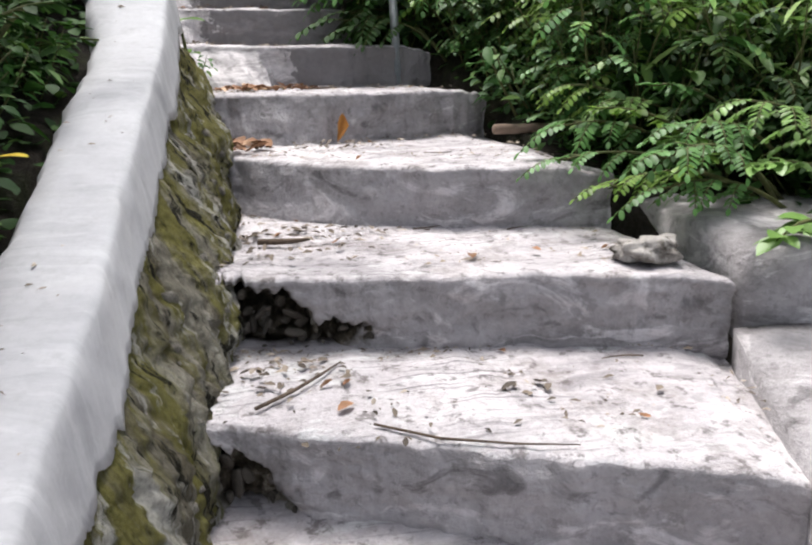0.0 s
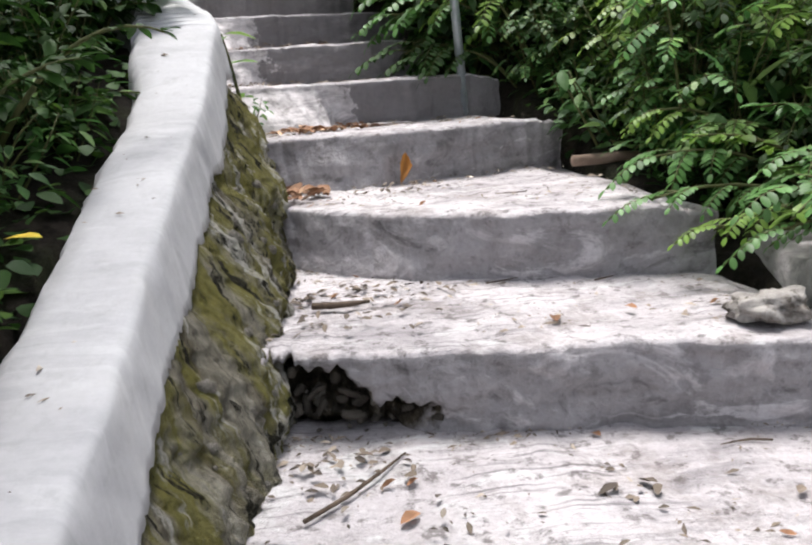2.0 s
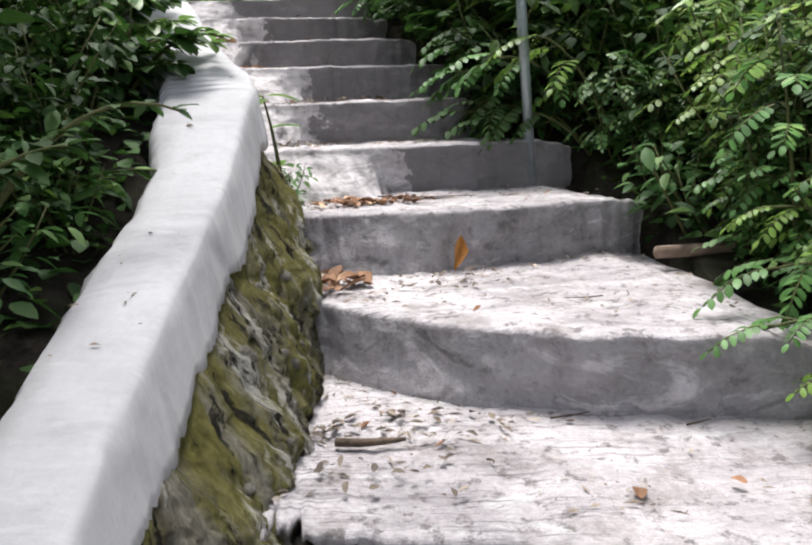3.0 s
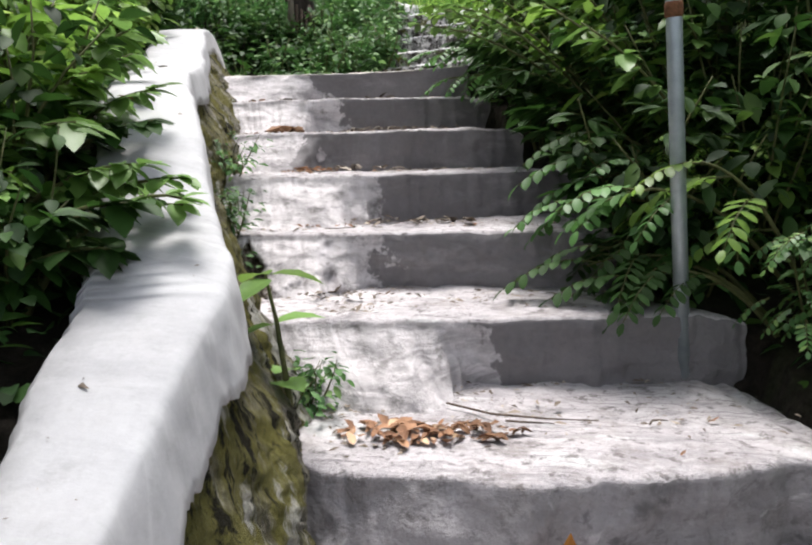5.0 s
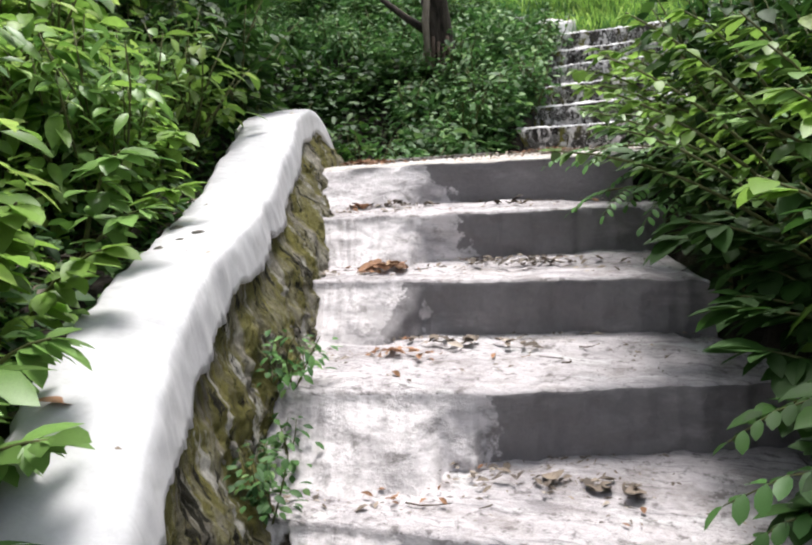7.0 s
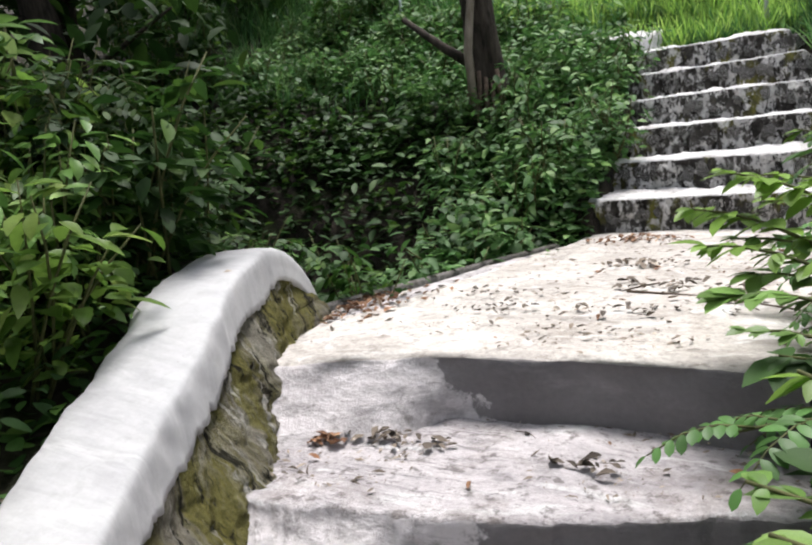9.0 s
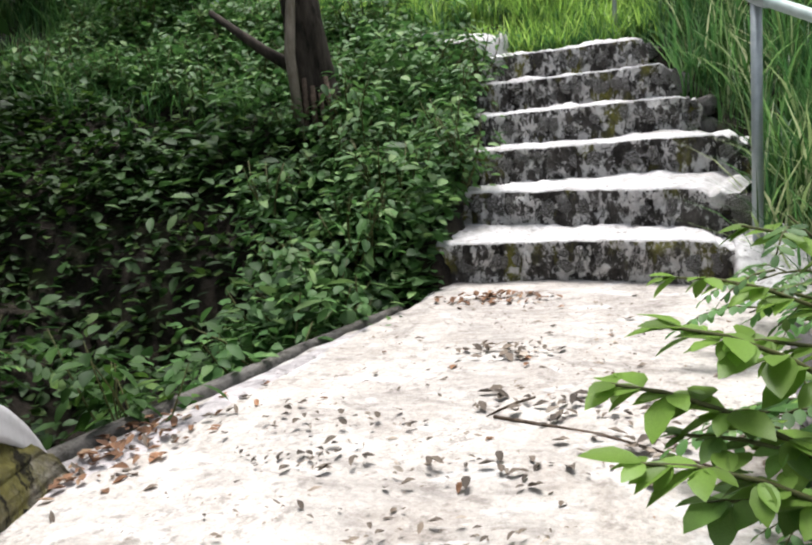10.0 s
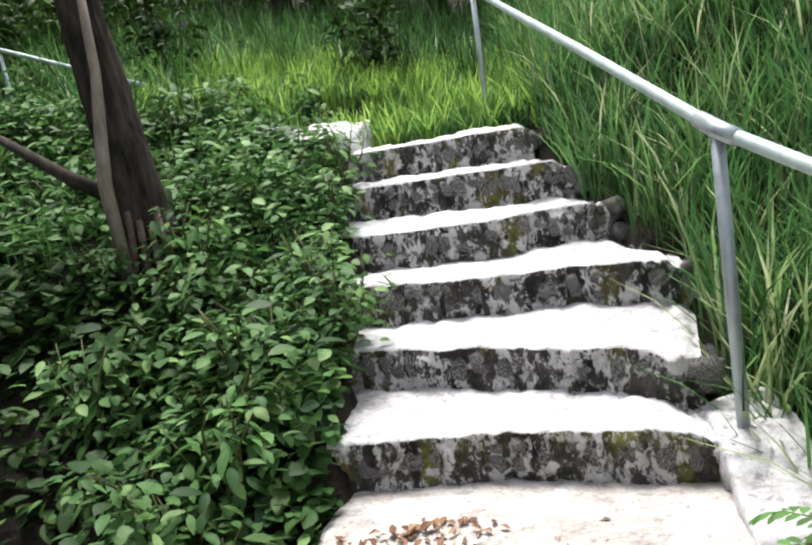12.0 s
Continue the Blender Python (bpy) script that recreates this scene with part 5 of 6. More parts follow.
# Branches whose leaf colour includes the deep shade at the step ends.
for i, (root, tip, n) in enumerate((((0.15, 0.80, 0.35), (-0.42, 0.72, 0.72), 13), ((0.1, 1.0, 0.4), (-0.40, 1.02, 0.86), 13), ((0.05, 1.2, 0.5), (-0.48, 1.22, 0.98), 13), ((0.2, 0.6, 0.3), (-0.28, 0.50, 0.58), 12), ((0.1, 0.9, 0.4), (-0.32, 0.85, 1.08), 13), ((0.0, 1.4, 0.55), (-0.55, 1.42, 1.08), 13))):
    reaching(root, tip, n, 0.115, "leaf", M_SHADE_GREEN, 160 + i, "leafy branch over the ends of the steps, coloured dark for shade", 0.16)
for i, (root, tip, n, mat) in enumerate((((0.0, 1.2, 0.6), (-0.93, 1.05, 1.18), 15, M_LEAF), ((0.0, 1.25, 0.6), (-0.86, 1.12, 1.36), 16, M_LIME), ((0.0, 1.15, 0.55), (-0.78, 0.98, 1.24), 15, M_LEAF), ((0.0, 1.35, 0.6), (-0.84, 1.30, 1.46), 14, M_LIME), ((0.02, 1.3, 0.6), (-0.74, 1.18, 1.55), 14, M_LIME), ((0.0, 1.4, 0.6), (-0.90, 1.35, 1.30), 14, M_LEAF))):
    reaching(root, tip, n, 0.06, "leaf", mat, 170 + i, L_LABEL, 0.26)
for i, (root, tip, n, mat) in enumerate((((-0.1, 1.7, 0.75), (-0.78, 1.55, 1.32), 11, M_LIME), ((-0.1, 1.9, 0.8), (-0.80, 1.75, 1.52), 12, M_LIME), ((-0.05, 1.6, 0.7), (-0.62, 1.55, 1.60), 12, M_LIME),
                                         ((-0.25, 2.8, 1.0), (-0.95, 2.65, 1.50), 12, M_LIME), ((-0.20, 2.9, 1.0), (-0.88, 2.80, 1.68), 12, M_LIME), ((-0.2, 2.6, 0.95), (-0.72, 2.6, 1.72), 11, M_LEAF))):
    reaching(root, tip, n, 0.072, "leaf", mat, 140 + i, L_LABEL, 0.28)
# More overhanging branches, again with shade in the leaf colour.
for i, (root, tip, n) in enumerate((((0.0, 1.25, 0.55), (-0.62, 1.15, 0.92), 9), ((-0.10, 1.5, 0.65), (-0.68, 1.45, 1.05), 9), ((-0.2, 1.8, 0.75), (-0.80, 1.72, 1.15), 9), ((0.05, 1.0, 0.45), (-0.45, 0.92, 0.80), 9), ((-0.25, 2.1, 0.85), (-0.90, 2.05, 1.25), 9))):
    reaching(root, tip, n, 0.11, "leaf", M_SHADE_GREEN, 120 + i, "leafy branch over the ends of the steps, coloured dark for shade", 0.18)
for i, (x, y, z) in enumerate(((-1.46, 0.30, 0.40), (-1.53, 0.46, 0.40), (-1.60, 0.66, 0.58), (-1.40, 0.16, 0.20), (-1.00, -0.36, 0.01), (-0.96, -0.46, 0.01))):
    c = copy_thing(LOW[i % 3], pose(x, y, z - 0.01, 0, 0, 70 * i))
    c.scale = (0.50, 0.50, 0.50)
    tagged(c, "small pale weed rooted at the foot of the wall", "weed", "weeds at the foot of the parapet")


# ---- grass ----
def grass(name, count, spot, height, width, mat, label, seed):
    random.seed(seed)
    h = Heap()
    while count > 0:
        x, y = spot()
        if x is None:
            continue
        g = ground_height(x, y)
        for k in range(6):
            count -= 1
            px, py = x + rand(-0.05, 0.05), y + rand(-0.05, 0.05)
            ln, a, bend = height * rand(0.45, 1.2), rand(0, 6.28), rand(0.15, 0.85)
            d, w = Vector((math.cos(a), math.sin(a), 0)), Vector((-math.sin(a), math.cos(a), 0)) * width * rand(0.6, 1.3)
            v = []
            for t, q in ((0, 0.7), (0.35, 1.0), (0.7, 0.75)):
                c = Vector((px, py, g - 0.02)) + d * (ln * bend * t * t) + Vector((0, 0, ln * (t - bend * 0.45 * t * t)))
                v += [c - w * q / 2, c + w * q / 2]
            v.append(Vector((px, py, g)) + d * ln * bend + Vector((0, 0, ln * (1 - bend * 0.45))))
            h.add(v, [(0, 1, 3, 2), (2, 3, 5, 4), (4, 5, 6)])
    return tagged(obj(name, h.v, h.f, mat), label, "grass", kind="stuff")


def in_right():
    x, y = rand(-0.9, 4.5), rand(4.1, 10.0)
    e = along(RIGHT, min(y, 7), 0)
    return (x, y) if x > e + 0.05 else (None, None)


def in_back():
    x, y = rand(-8, 1.5), rand(7.25, 13.5)
    return (x, y) if y > 8.5 or x < -3.3 or x > -0.6 else (None, None)


def in_left():
    x, y = rand(-6.5, -2.0), rand(4.5, 8.5)
    return (x, y) if off_left(0.2, 5)(x, y) and y > 5.6 and math.exp(-((x + 3.5) ** 2 / 0.7 + (y - 4.2) ** 2 / 0.9)) < 0.2 else (None, None)


grass("tall_grass", 22000, in_right, 0.62, 0.013, M_GRASS, "tall bright green grass on the bank", 31)
grass("long_grass", 11000, in_back, 0.60, 0.013, M_GRASS, "long green grass above the steps", 32)
# Grass among the long blades, tree shade put into its colour.
grass("shaded_grass", 5000, in_back, 0.70, 0.014, M_SHADE_GREEN, "grass under the trees, coloured dark for shade", 37)
grass("pale_grass", 4500, in_right, 0.66, 0.014, M_STRAW, "pale bent grass blades on the bank", 35)
grass("dark_grass", 9000, in_right, 0.55, 0.012, M_SHADE_GREEN, "dark green grass low on the bank", 36)
grass("short_grass", 7000, lambda: (rand(-3.4, -0.5), rand(7.45, 8.7)), 0.26, 0.011, M_GRASS, "short green grass at the head of the steps", 34)
grass("bright_grass", 8000, lambda: (rand(-4.2, -0.3), rand(7.45, 9.4)), 0.36, 0.013, M_LIME, "bright tufts of grass at the head of the steps", 38)
grass("grass", 3500, in_left, 0.32, 0.009, M_GRASS, "short grass among creepers on the slope", 33)


# ---- creeper cover ----
def gap(x, y):
    """Where the undergrowth is thinned so that dark soil stands for deep shade."""
    return math.exp(-((x + 3.5) ** 2 / 0.7 + (y - 4.2) ** 2 / 0.9)) > 0.35 or math.exp(-((x + 3.2) ** 2 / 0.35 + (y - 3.3) ** 2 / 0.3)) > 0.35


def cover(name, count, box, keep, size, mat, label, seed, lift=0.22, thin=0.8):
    random.seed(seed)
    h = Heap()
    made = 0
    while made < count:
        x, y = rand(box[0], box[1]), rand(box[2], box[3])
        if not keep(x, y) or (gap(x, y) and random.random() < thin):
            continue
        z = ground_height(x, y) + lift * random.random() ** 1.6 * (0.3 + 1.5 * abs(fbm(x, y, 5, 1.3)))
        lv, lf = leaf_blade(size * rand(0.5, 1.6), size * rand(0.5, 0.95), 0.1, 0.2)
        h.add(placed(lv, (x, y, z), rand(0, 6.28), rand(-0.6, 0.5), rand(-0.5, 0.5)), lf)
        made += 1
    return tagged(obj(name, h.v, h.f, mat), label, "creeper", kind="stuff")


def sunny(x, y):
    """The part of the slope that lies open to the sky: beside the steps and above the trunk. Elsewhere the leaves are
    painted as shaded.
    """
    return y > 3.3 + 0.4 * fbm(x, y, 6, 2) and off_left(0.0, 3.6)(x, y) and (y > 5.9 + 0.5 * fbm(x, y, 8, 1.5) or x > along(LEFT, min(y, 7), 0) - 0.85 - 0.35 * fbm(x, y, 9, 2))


cover("creeper", 12000, (-5.5, -1.85, 2.9, 7.4), sunny, 0.060, M_COVER, "dense low creeper covering the slope", 41, 0.34)
cover("broad_creeper", 2000, (-4.2, -2.0, 3.7, 5.6), off_left(0.0, 2.2), 0.085, M_COVER, "broad-leaved creeper beside the landing", 44, 0.42)
cover("shaded_creeper", 8000, (-5.5, -2.6, 2.9, 5.9), lambda x, y: off_left(0.0, 3.6)(x, y) and not sunny(x, y), 0.065, M_SHADE_GREEN, "creeper in the hollow below the trunk, coloured dark for shade", 45, 0.26, 0.55)
cover("bank_creeper", 8000, (-4.5, -1.0, -4.2, 2.9), off_left(0.03, 1.4), 0.055, M_SHADE_GREEN, "low creeper on the bank, coloured dark for shade", 42, 0.2)
cover("edge_creeper", 6000, (-0.8, 4.5, -2.2, 4.2), off_right(0.03, 3.0), 0.055, M_SHADE_GREEN, "low creeper beside the steps, coloured dark for shade", 43, 0.2)


# ---- trees behind, and some added at the sides for shade ----
def tree(x, y, h, seed, lean=(0, 0), low=0.05):
    random.seed(seed)
    g = ground_height(x, y)
    pts = [Vector((x + rand(-0.1, 0.1) * i + lean[0] * (i / 5) ** 1.5, y + rand(-0.1, 0.1) * i + lean[1] * (i / 5) ** 1.5, g - 0.3 + (h + 0.3) * i / 5)) for i in range(6)]
    v, f = tube(pts, [0.20, 0.16, 0.13, 0.10, 0.07, 0.03], 9)
    hl, hb = Heap(), Heap()
    hb.add(v, f)
    for k in range(18):
        t = rand(low, 1.0)
        c = pts[min(int(t * 5), 4)].lerp(pts[min(int(t * 5), 4) + 1], t * 5 - min(int(t * 5), 4))
        a, ln = rand(0, 6.28), rand(0.9, 2.2) * (1.1 - 0.5 * t)
        e = c + Vector((math.cos(a) * ln, math.sin(a) * ln, ln * rand(-0.1, 0.5)))
        hb.add(*tube([c, c.lerp(e, 0.5) + Vector((0, 0, 0.1)), e], [0.04, 0.025, 0.01], 5))
        for j in range(110):
            q = c.lerp(e, rand(0.25, 1.1)) + Vector((random.gauss(0, 0.28), random.gauss(0, 0.28), random.gauss(0, 0.25)))
            lv, lf = leaf_blade(rand(0.14, 0.28), rand(0.07, 0.13), 0.1, 0.25)
            hl.add(placed(lv, q, rand(0, 6.28), rand(-1.0, 0.3), rand(-0.5, 0.5)), lf)
    ob = tagged(obj("tree", hb.v, hb.f, M_BARK), "dark leafy forest tree behind the steps and, added for shade, beside them", "tree", "forest trees")
    obj("crown", hl.v, hl.f, M_SHADE_GREEN, ob)
    return ob


# The side rows are added to close off the low sky.
for i in range(36):
    random.seed(300 + i)
    if i < 13:
        x, y = -12 + 16 * (i / 12) + rand(-0.5, 0.5), 13.4 + rand(0, 1.5)
    elif i < 23:
        x, y = -16 + 24 * ((i - 13) / 9), 16.5 + rand(0, 2)
    elif i < 30:
        x, y = -8.0 + rand(-1.5, 1), -4 + 2.4 * (i - 23)
    else:
        x, y = 6.0 + rand(-0.5, 1.5), -3.5 + 2.7 * (i - 30)
    tree(x, y, rand(4.5, 7.5), 200 + i)

# Two unseen trees, added so their high crowns shade the coping and bank.
tree(-3.3, -1.9, 4.6, 260, (1.5, 0.3), 0.78)
tree(-6.0, 2.6, 5.2, 261, (1.5, 1.1), 0.78)
tree(-6.7, 4.9, 5.5, 262)


# ---- litter on the steps ----
def on_step(k, u, v):
    """A place on the tread of step k: u across, v from the nose to the back."""
    a, b = edge_curve(LOWER[k + 4], u), edge_curve(LOWER[k + 5], u)
    p = a.lerp(b, v)
    return Vector((p.x, p.y, LOWER[k + 4][0] + 0.006))


def on_landing(u, v):
    y = 2.35 + v * 2.05
    x0, x1 = along(LEFT, y, 0), along(RIGHT, y, 0)
    return Vector((x0 + (x1 - x0) * (0.04 + 0.92 * u), y, 1.146))


def dead_leaf(size, curl, mat, seed):
    random.seed(seed)
    lv, lf = leaf_blade(size, size * rand(0.30, 0.62), rand(0.1, 0.4), -curl * rand(0.2, 0.9))
    lv = [Vector((p.x, p.y - size / 2, p.z + 0.25 * size * (p.x / size) ** 2 + 0.008 * noise.noise(p * 40))) for p in lv]
    lo = min(p.z for p in lv)
    return [Vector((p.x, p.y, p.z - lo)) for p in lv], lf


BROWN = [dead_leaf(0.055, 0.25, M_DEAD, 60 + i) for i in range(5)]
LEAFMESH = []
for i in range(10):
    lv, lf = dead_leaf(rand(0.022, 0.055), rand(0.1, 0.7), None, 70 + i)
    me = bpy.data.meshes.new("dead_leaf")
    me.from_pydata([tuple(p) for p in lv], [], lf)
    me.materials.append((M_DEAD, M_GREYDEAD, M_GREYDEAD)[i % 3])
    LEAFMESH.append(me)


def drop_leaf(p, size=1.0):
    ob = new("dead_leaf", random.choice(LEAFMESH))
    ob.matrix_basis = Matrix.LocRotScale(p, Euler((rand(-0.15, 0.15), rand(-0.15, 0.15), rand(0, 6.28))), Vector((size,) * 3))
    return tagged(ob, "small dry dead leaf lying on the cement", "dead leaf", "fallen leaves on the steps")


def drop_twig(a, b, bend, radius, label="thin dry twig lying on the cement"):
    a, b = Vector(a), Vector(b)
    side = (b - a).cross(Vector((0, 0, 1))).normalized() * bend
    pts = [a, a.lerp(b, 0.35) + side, a.lerp(b, 0.7) + side * 0.7, b]
    v, f = tube(pts, [radius, radius, radius * 0.8, radius * 0.4], 5)
    return tagged(obj("twig", v, f, M_TWIG), label, "twig", "fallen twigs on the steps")


random.seed(88)
for k in range(0, 9):
    for j in range(13 if k < 4 else 11):
        drop_leaf(on_step(k, rand(0.03, 0.9) ** 1.25, rand(0.1, 0.95)), rand(0.4, 0.95))
    for j in range(3):
        a = on_step(k, rand(0.05, 0.85), rand(0.2, 0.9))
        t = rand(0, 6.28)
        ln = rand(0.04, 0.14)
        drop_twig(a, a + Vector((math.cos(t) * ln, math.sin(t) * ln * 0.5, 0.002)), rand(-0.02, 0.02), rand(0.0015, 0.003))
for j in range(44):
    drop_leaf(on_landing(rand(0, 1), rand(0.05, 1)), rand(0.4, 0.95))
for j in range(30):
    drop_leaf(on_landing(rand(0, 0.16) ** 1.2, rand(0.05, 0.45)), rand(0.6, 1.1))
drop_twig((-0.60, -2.38, -0.558), (-0.41, -2.16, -0.556), 0.01, 0.0045, "pale forked twig on the tread")
drop_twig((-0.36, -2.48, -0.560), (0.02, -2.62, -0.560), 0.03, 0.003)
drop_twig((-0.62, -1.70, -0.366), (-0.47, -1.69, -0.366), 0.01, 0.010, "dark brown curled stick on the tread")
drop_twig((-1.45, 3.12, 1.15), (-0.72, 2.72, 1.152), -0.05, 0.005, "long bent twig across the landing")
drop_twig((-1.36, 3.26, 1.15), (-1.47, 3.12, 1.15), 0.01, 0.004)
drop_twig((-0.62, -0.33, 0.01), (-0.25, -0.42, 0.012), 0.04, 0.003)
v, f = tube([(0.30, -0.80, -0.150), (0.52, -0.74, -0.155), (0.78, -0.70, -0.17)], [0.021, 0.022, 0.019], 9)
tagged(obj("log", v, f, plain("pale_wood", (0.16, 0.11, 0.08), (0.30, 0.22, 0.17), 25, 0.85, 0, (0.3, 1, 1))), "short weathered stick of wood on the step edge", "log")


def heap_of_leaves(centre, across, deep, count, mat, label, size=0.05):
    h = Heap()
    for i in range(count):
        lv, lf = random.choice(BROWN)
        r, a = random.random() ** 0.7, rand(0, 6.28)
        p = Vector(centre) + Vector((math.cos(a) * across * r, math.sin(a) * deep * r, 0.006 + rand(0, 0.022) * (1 - r)))
        h.add(placed(lv, p, rand(0, 6.28), rand(-0.22, 0.28), rand(-0.3, 0.3), size / 0.055 * rand(0.3, 1.1)), lf)
    return tagged(obj("leaf_pile", h.v, h.f, mat), label, "leaf pile", kind="stuff")


heap_of_leaves((-0.70, -0.56, 0.005), 0.15, 0.075, 90, M_DEAD, "swept pile of dry brown leaves on the tread")
heap_of_leaves((-0.52, -0.53, 0.005), 0.12, 0.05, 55, M_DEAD, "tail of a swept pile of dry leaves on the tread")
heap_of_leaves((-0.69, -0.98, -0.185), 0.10, 0.11, 30, M_DEAD, "small heap of dry orange-brown leaves", 0.095)
heap_of_leaves((-1.68, 1.46, 0.765), 0.10, 0.11, 44, M_DEAD, "heap of rusty dry leaves beside the wall", 0.085)
heap_of_leaves((-1.20, 1.60, 0.765), 0.22, 0.06, 40, M_GREYDEAD, "scattered heap of weathered leaves on the tread")
heap_of_leaves((-1.90, 2.08, 0.955), 0.26, 0.06, 60, M_GREYDEAD, "pile of weathered brown leaves on the tread")
heap_of_leaves((-2.05, 2.03, 0.955), 0.10, 0.05, 16, M_DEAD, "few rusty leaves on the tread", 0.06)
heap_of_leaves((-1.30, 2.05, 0.955), 0.10, 0.05, 14, M_GREYDEAD, "few weathered leaves on the tread", 0.06)
heap_of_leaves((-2.40, 2.85, 1.145), 0.14, 0.30, 90, M_DEAD, "drift of brown leaves along the landing edge")
heap_of_leaves((-1.70, 4.38, 1.145), 0.30, 0.10, 90, M_DEAD, "drift of straw-brown leaves at the foot of the upper steps")
heap_of_leaves((-0.52, -2.22, -0.565), 0.14, 0.09, 34, M_GREYDEAD, "scatter of dark bits of leaf on the tread", 0.035)
heap_of_leaves((-0.45, -1.62, -0.375), 0.24, 0.10, 50, M_GREYDEAD, "scatter of dark bits of leaf on the tread", 0.035)
heap_of_leaves((-0.02, -2.36, -0.565), 0.07, 0.05, 10, M_GREYDEAD, "few dark twigs and leaves on the tread", 0.04)
heap_of_leaves((-0.40, -0.98, -0.185), 0.30, 0.12, 40, M_GREYDEAD, "scatter of dark bits of leaf on the tread", 0.03)
heap_of_leaves((-0.75, -0.22, 0.005), 0.22, 0.10, 30, M_GREYDEAD, "scatter of dark bits of leaf on the tread", 0.026)
heap_of_leaves((-1.25, 3.20, 1.148), 0.35, 0.14, 46, M_GREYDEAD, "scatter of dark leaves across the landing", 0.05)
heap_of_leaves((-1.60, 2.80, 1.148), 0.40, 0.10, 40, M_GREYDEAD, "scatter of dark leaves across the landing", 0.045)
heap_of_leaves((-0.95, 0.10, 0.195), 0.28, 0.06, 34, M_GREYDEAD, "line of weathered leaves along the riser", 0.032)
heap_of_leaves((-0.75, 0.62, 0.385), 0.14, 0.04, 18, M_GREYDEAD, "dark leaves in the corner of the step", 0.06)
heap_of_leaves((-1.25, 1.15, 0.575), 0.28, 0.05, 50, M_GREYDEAD, "line of weathered leaves along the riser")
heap_of_leaves((-1.40, 0.98, 0.575), 0.16, 0.05, 26, M_DEAD, "reddish dry leaves on the tread")
heap_of_leaves((-1.95, 3.00, 1.148), 0.35, 0.22, 46, M_GREYDEAD, "scatter of dark leaves across the landing", 0.04)
heap_of_leaves((-1.05, 2.95, 1.148), 0.32, 0.20, 46, M_GREYDEAD, "scatter of dark leaves across the landing", 0.045)
heap_of_leaves((-1.55, 2.52, 1.148), 0.50, 0.12, 44, M_GREYDEAD, "scatter of dark leaves along the landing edge", 0.035)
heap_of_leaves((-1.00, 0.60, 0.385), 0.34, 0.07, 46, M_GREYDEAD, "line of weathered leaves along the riser", 0.035)
heap_of_leaves((-1.28, 0.48, 0.385), 0.22, 0.10, 26, M_DEAD, "reddish dry leaves on the tread", 0.032)
heap_of_leaves((-1.15, 1.68, 0.765), 0.34, 0.09, 44, M_GREYDEAD, "drift of weathered leaves along the riser", 0.042)
heap_of_leaves((-0.55, -1.85, -0.375), 0.26, 0.12, 30, M_GREYDEAD, "scatter of dark bits of leaf on the tread", 0.028)
heap_of_leaves((-0.30, -2.45, -0.565), 0.36, 0.14, 30, M_GREYDEAD, "scatter of dark bits of leaf on the tread", 0.026)
heap_of_leaves((-1.50, 3.66, 1.145), 0.18, 0.10, 50, M_GREYDEAD, "patch of dead weeds on the landing")
lv, lf = leaf_blade(0.115, 0.040, 0.8, -0.35)
lv = [p + Vector((0.02 * noise.noise(p * 30), 0, 0.02 * noise.noise(p * 25 + Vector((3, 0, 0))))) for p in lv]
tagged(obj("orange_leaf", placed(lv, (-0.345, -0.835, -0.185), 0.22, 1.05, 0.3), lf, M_ORANGE), "orange dead leaf propped against the riser", "dead leaf")
lv, lf = leaf_blade(0.075, 0.045, 0.1, 0.1)
tagged(obj("yellow_leaf", placed(lv, (-1.02, -2.24, -0.04), 1.4, 0.1), lf, M_YELLOW), "yellow fallen leaf at the edge of the coping", "dead leaf")
tagged(obj("tan_leaf", placed(lv, (-1.50, -0.16, 0.80), 2.4, 0.4), lf, M_DEAD), "tan fallen leaf at the edge of the coping", "dead leaf")

for x, y in ((-2.22, 0.55), (-2.30, 0.30), (-2.12, 0.22), (-2.26, 0.80), (-2.36, 1.00), (-2.45, 1.22)):
    heap_of_leaves((x, y, ground_height(x, y) + 0.01), 0.16, 0.20, 70, M_GREYDEAD, "weathered leaves on the soil behind the coping", 0.06)
random.seed(12)
for u, y in ((0.85, 0.52), (0.7, 0.60), (0.55, 0.66), (0.9, 0.70), (0.45, 0.30), (0.8, 0.95)):
    ob = tagged(new("pebble", random.choice(STONES)), "small grey pebble lying on the coping", "pebble", "pebbles on the coping")
    a = rand(0.012, 0.024)
    ob.matrix_basis = Matrix.LocRotScale(Vector((along(WALL, y, 0) - u * along(WALL, y, 3), y, along(WALL, y, 2) + 0.006 + a * 0.4)), Euler((0, 0, rand(0, 6))), Vector((a * 1.3, a, a * 0.6)))

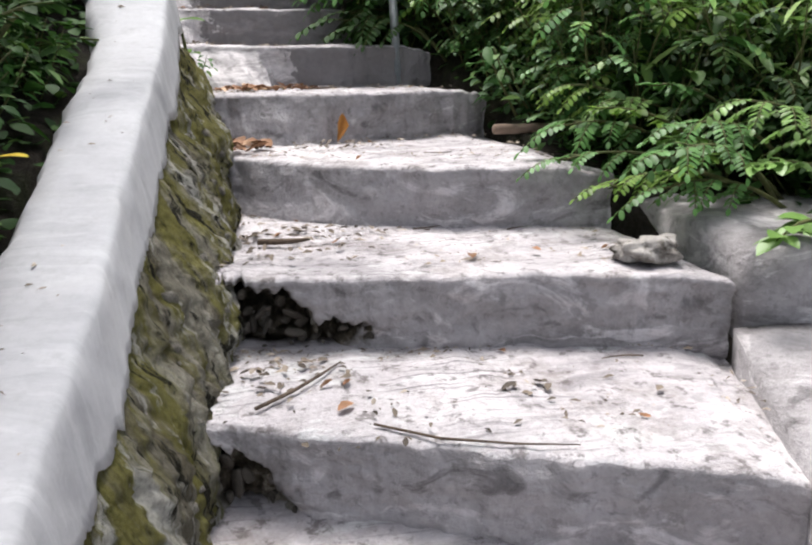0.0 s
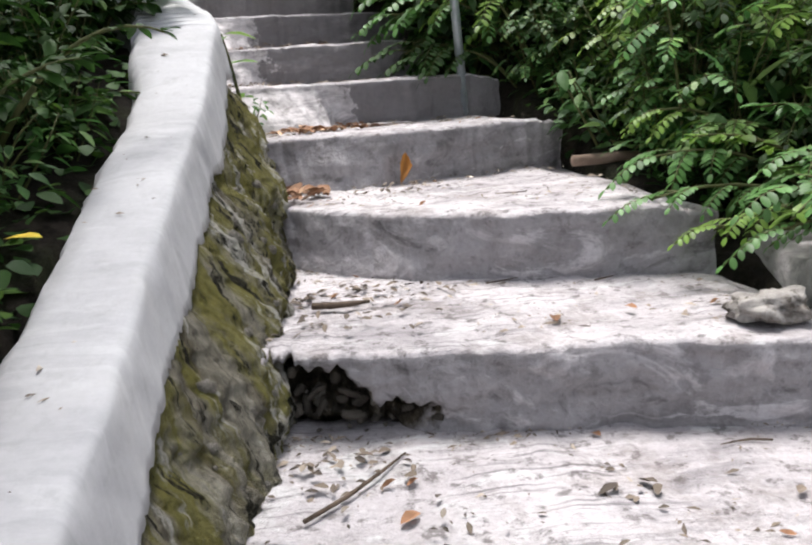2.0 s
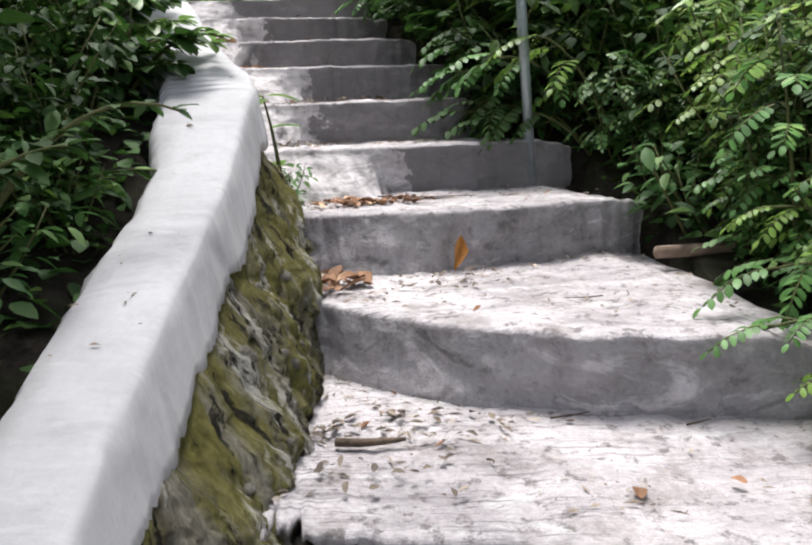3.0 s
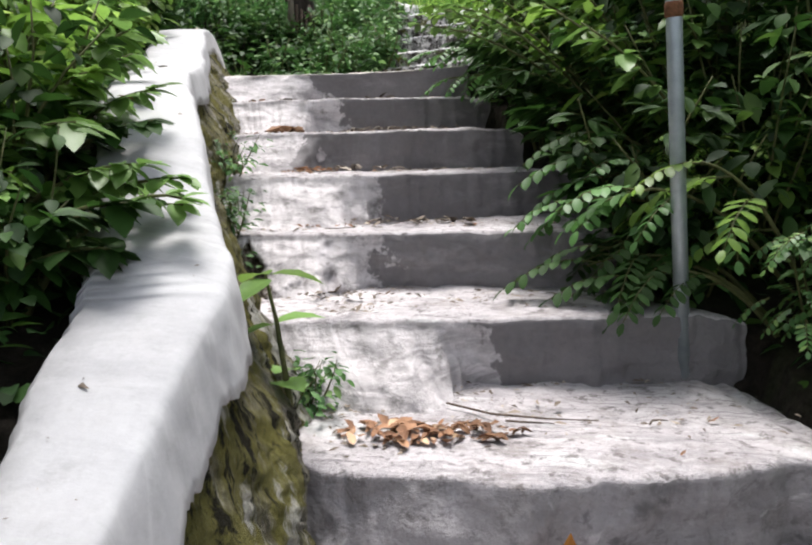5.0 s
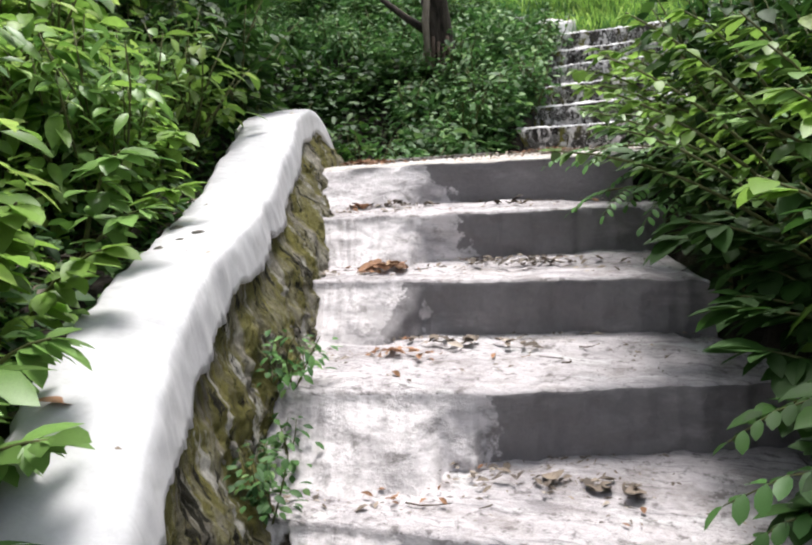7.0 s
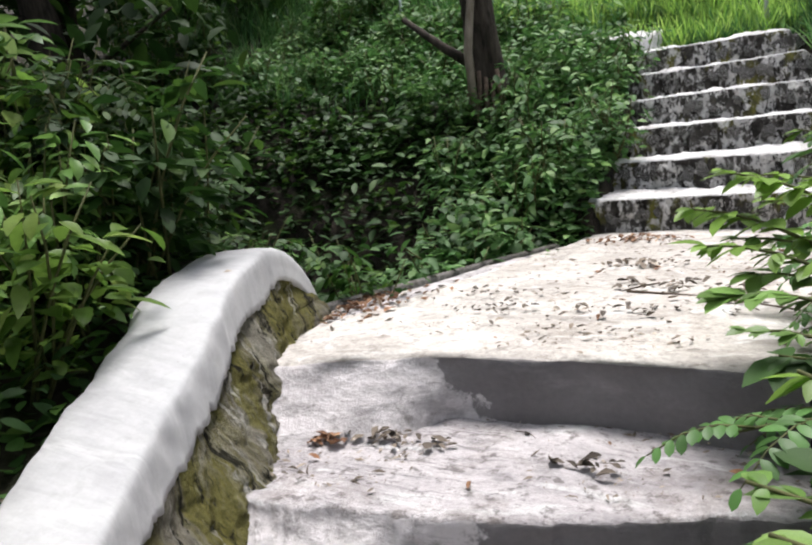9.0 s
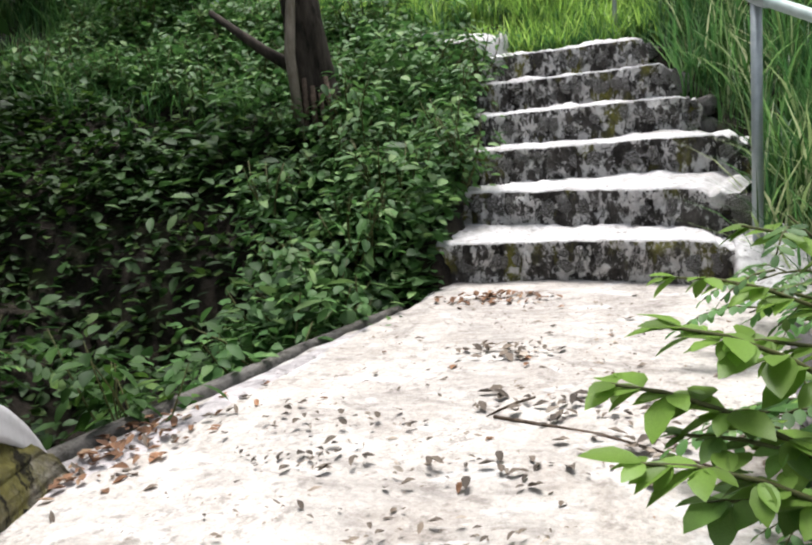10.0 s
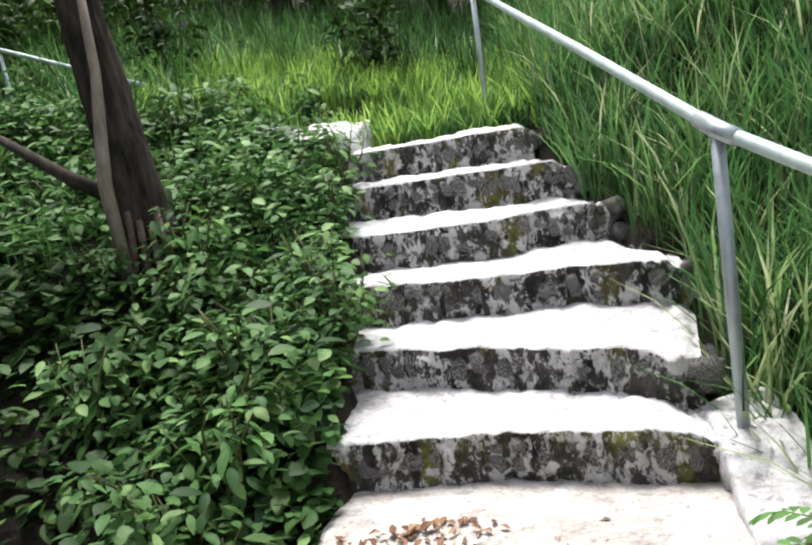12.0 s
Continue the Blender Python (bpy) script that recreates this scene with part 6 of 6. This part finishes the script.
# crumbs of leaf and grit over the treads, the landing and the coping
random.seed(99)
h = Heap()
for i in range(9000):
    if i < 7000:
        k = random.randrange(0, 9)
        p = on_step(k, rand(0.02, 0.97) ** 1.3, 1 - rand(0.02, 0.9) ** 1.7)
    elif i < 8850:
        p = on_landing(rand(0, 1), rand(0, 1))
    else:
        y = rand(-2.9, 2.3)
        p = Vector((along(WALL, y, 0) - rand(0.1, 0.95) * along(WALL, y, 3), y, along(WALL, y, 2) + 0.012))
    if fbm(p.x, p.y, 2.0, 3.5) < rand(-0.25, 0.35):
        continue
    a, sz = rand(0, 6.28), 0.0026 + 0.008 * random.random() ** 3
    d, w = Vector((math.cos(a), math.sin(a), 0)) * sz * rand(1, 2.6), Vector((-math.sin(a), math.cos(a), 0)) * sz * 0.6
    h.add([p - d * rand(0.5, 1), p + w * rand(0.2, 1.3) + d * rand(-0.6, 0.6), p + d, p - w * rand(0.1, 1) + d * rand(-0.6, 0.6), p + Vector((0, 0, sz * rand(0.3, 0.9)))],
          [(0, 1, 4), (1, 2, 4), (2, 3, 4), (3, 0, 4)])
tagged(obj("crumbs", h.v, h.f, M_GREYDEAD), "dark crumbs of leaf and grit on the cement", "litter", kind="stuff")

# rough clod on the second tread's open end
bm = bmesh.new()
bmesh.ops.create_icosphere(bm, subdivisions=4, radius=1.0)
for v_ in bm.verts:
    n_ = 1 + 0.42 * noise.fractal(v_.co * 1.7, 0.7, 2.0, 4)
    v_.co = Vector((v_.co.x * 0.085 * n_, v_.co.y * 0.06 * n_, max(v_.co.z, -0.4) * 0.042 * n_))
me = bpy.data.meshes.new("clod")
bm.to_mesh(me)
bm.free()
me.materials.append(cement("crumbled_mortar", (0.46, 0.43, 0.41), (0.26, 0.235, 0.21), (0.05, 0.04, 0.03), 0.9, relief=1.0))
me.polygons.foreach_set("use_smooth", [True] * len(me.polygons))
clod = tagged(new("clod", me), "crumbling clod of soil and mortar on the tread", "rubble")
clod.matrix_world = pose(0.42, -2.02, -0.355)

# low kerb along the open side of the landing
pts = [(-2.62, 2.66), (-2.52, 2.97), (-2.40, 3.30), (-2.24, 3.77), (-2.06, 4.22)]
v, f = [], []
for i in range(41):
    t = i / 40 * 4
    k = min(int(t), 3)
    p = Vector(pts[k]).lerp(Vector(pts[k + 1]), t - k)
    o = 0.004 * fbm(p.x, p.y, 4, 2)
    v += [(p.x - 0.07 + o, p.y - 0.03, 0.95), (p.x - 0.06 + o, p.y - 0.03, 1.160), (p.x - 0.01, p.y, 1.168), (p.x + 0.01 + o, p.y + 0.005, 1.158), (p.x + 0.012, p.y + 0.005, 1.10)]
for i in range(40):
    f += [(i * 5 + j, i * 5 + j + 1, (i + 1) * 5 + j + 1, (i + 1) * 5 + j) for j in range(4)]
f += [tuple(range(5)), tuple(range(200, 205))[::-1]]
tagged(obj("landing_kerb", v, f, cement("dark_kerb", (0.17, 0.16, 0.15), (0.08, 0.075, 0.07), (0.03, 0.028, 0.02), 0.6, relief=0.9)), "low dark weathered kerb along the landing", "kerb", kind="structure")
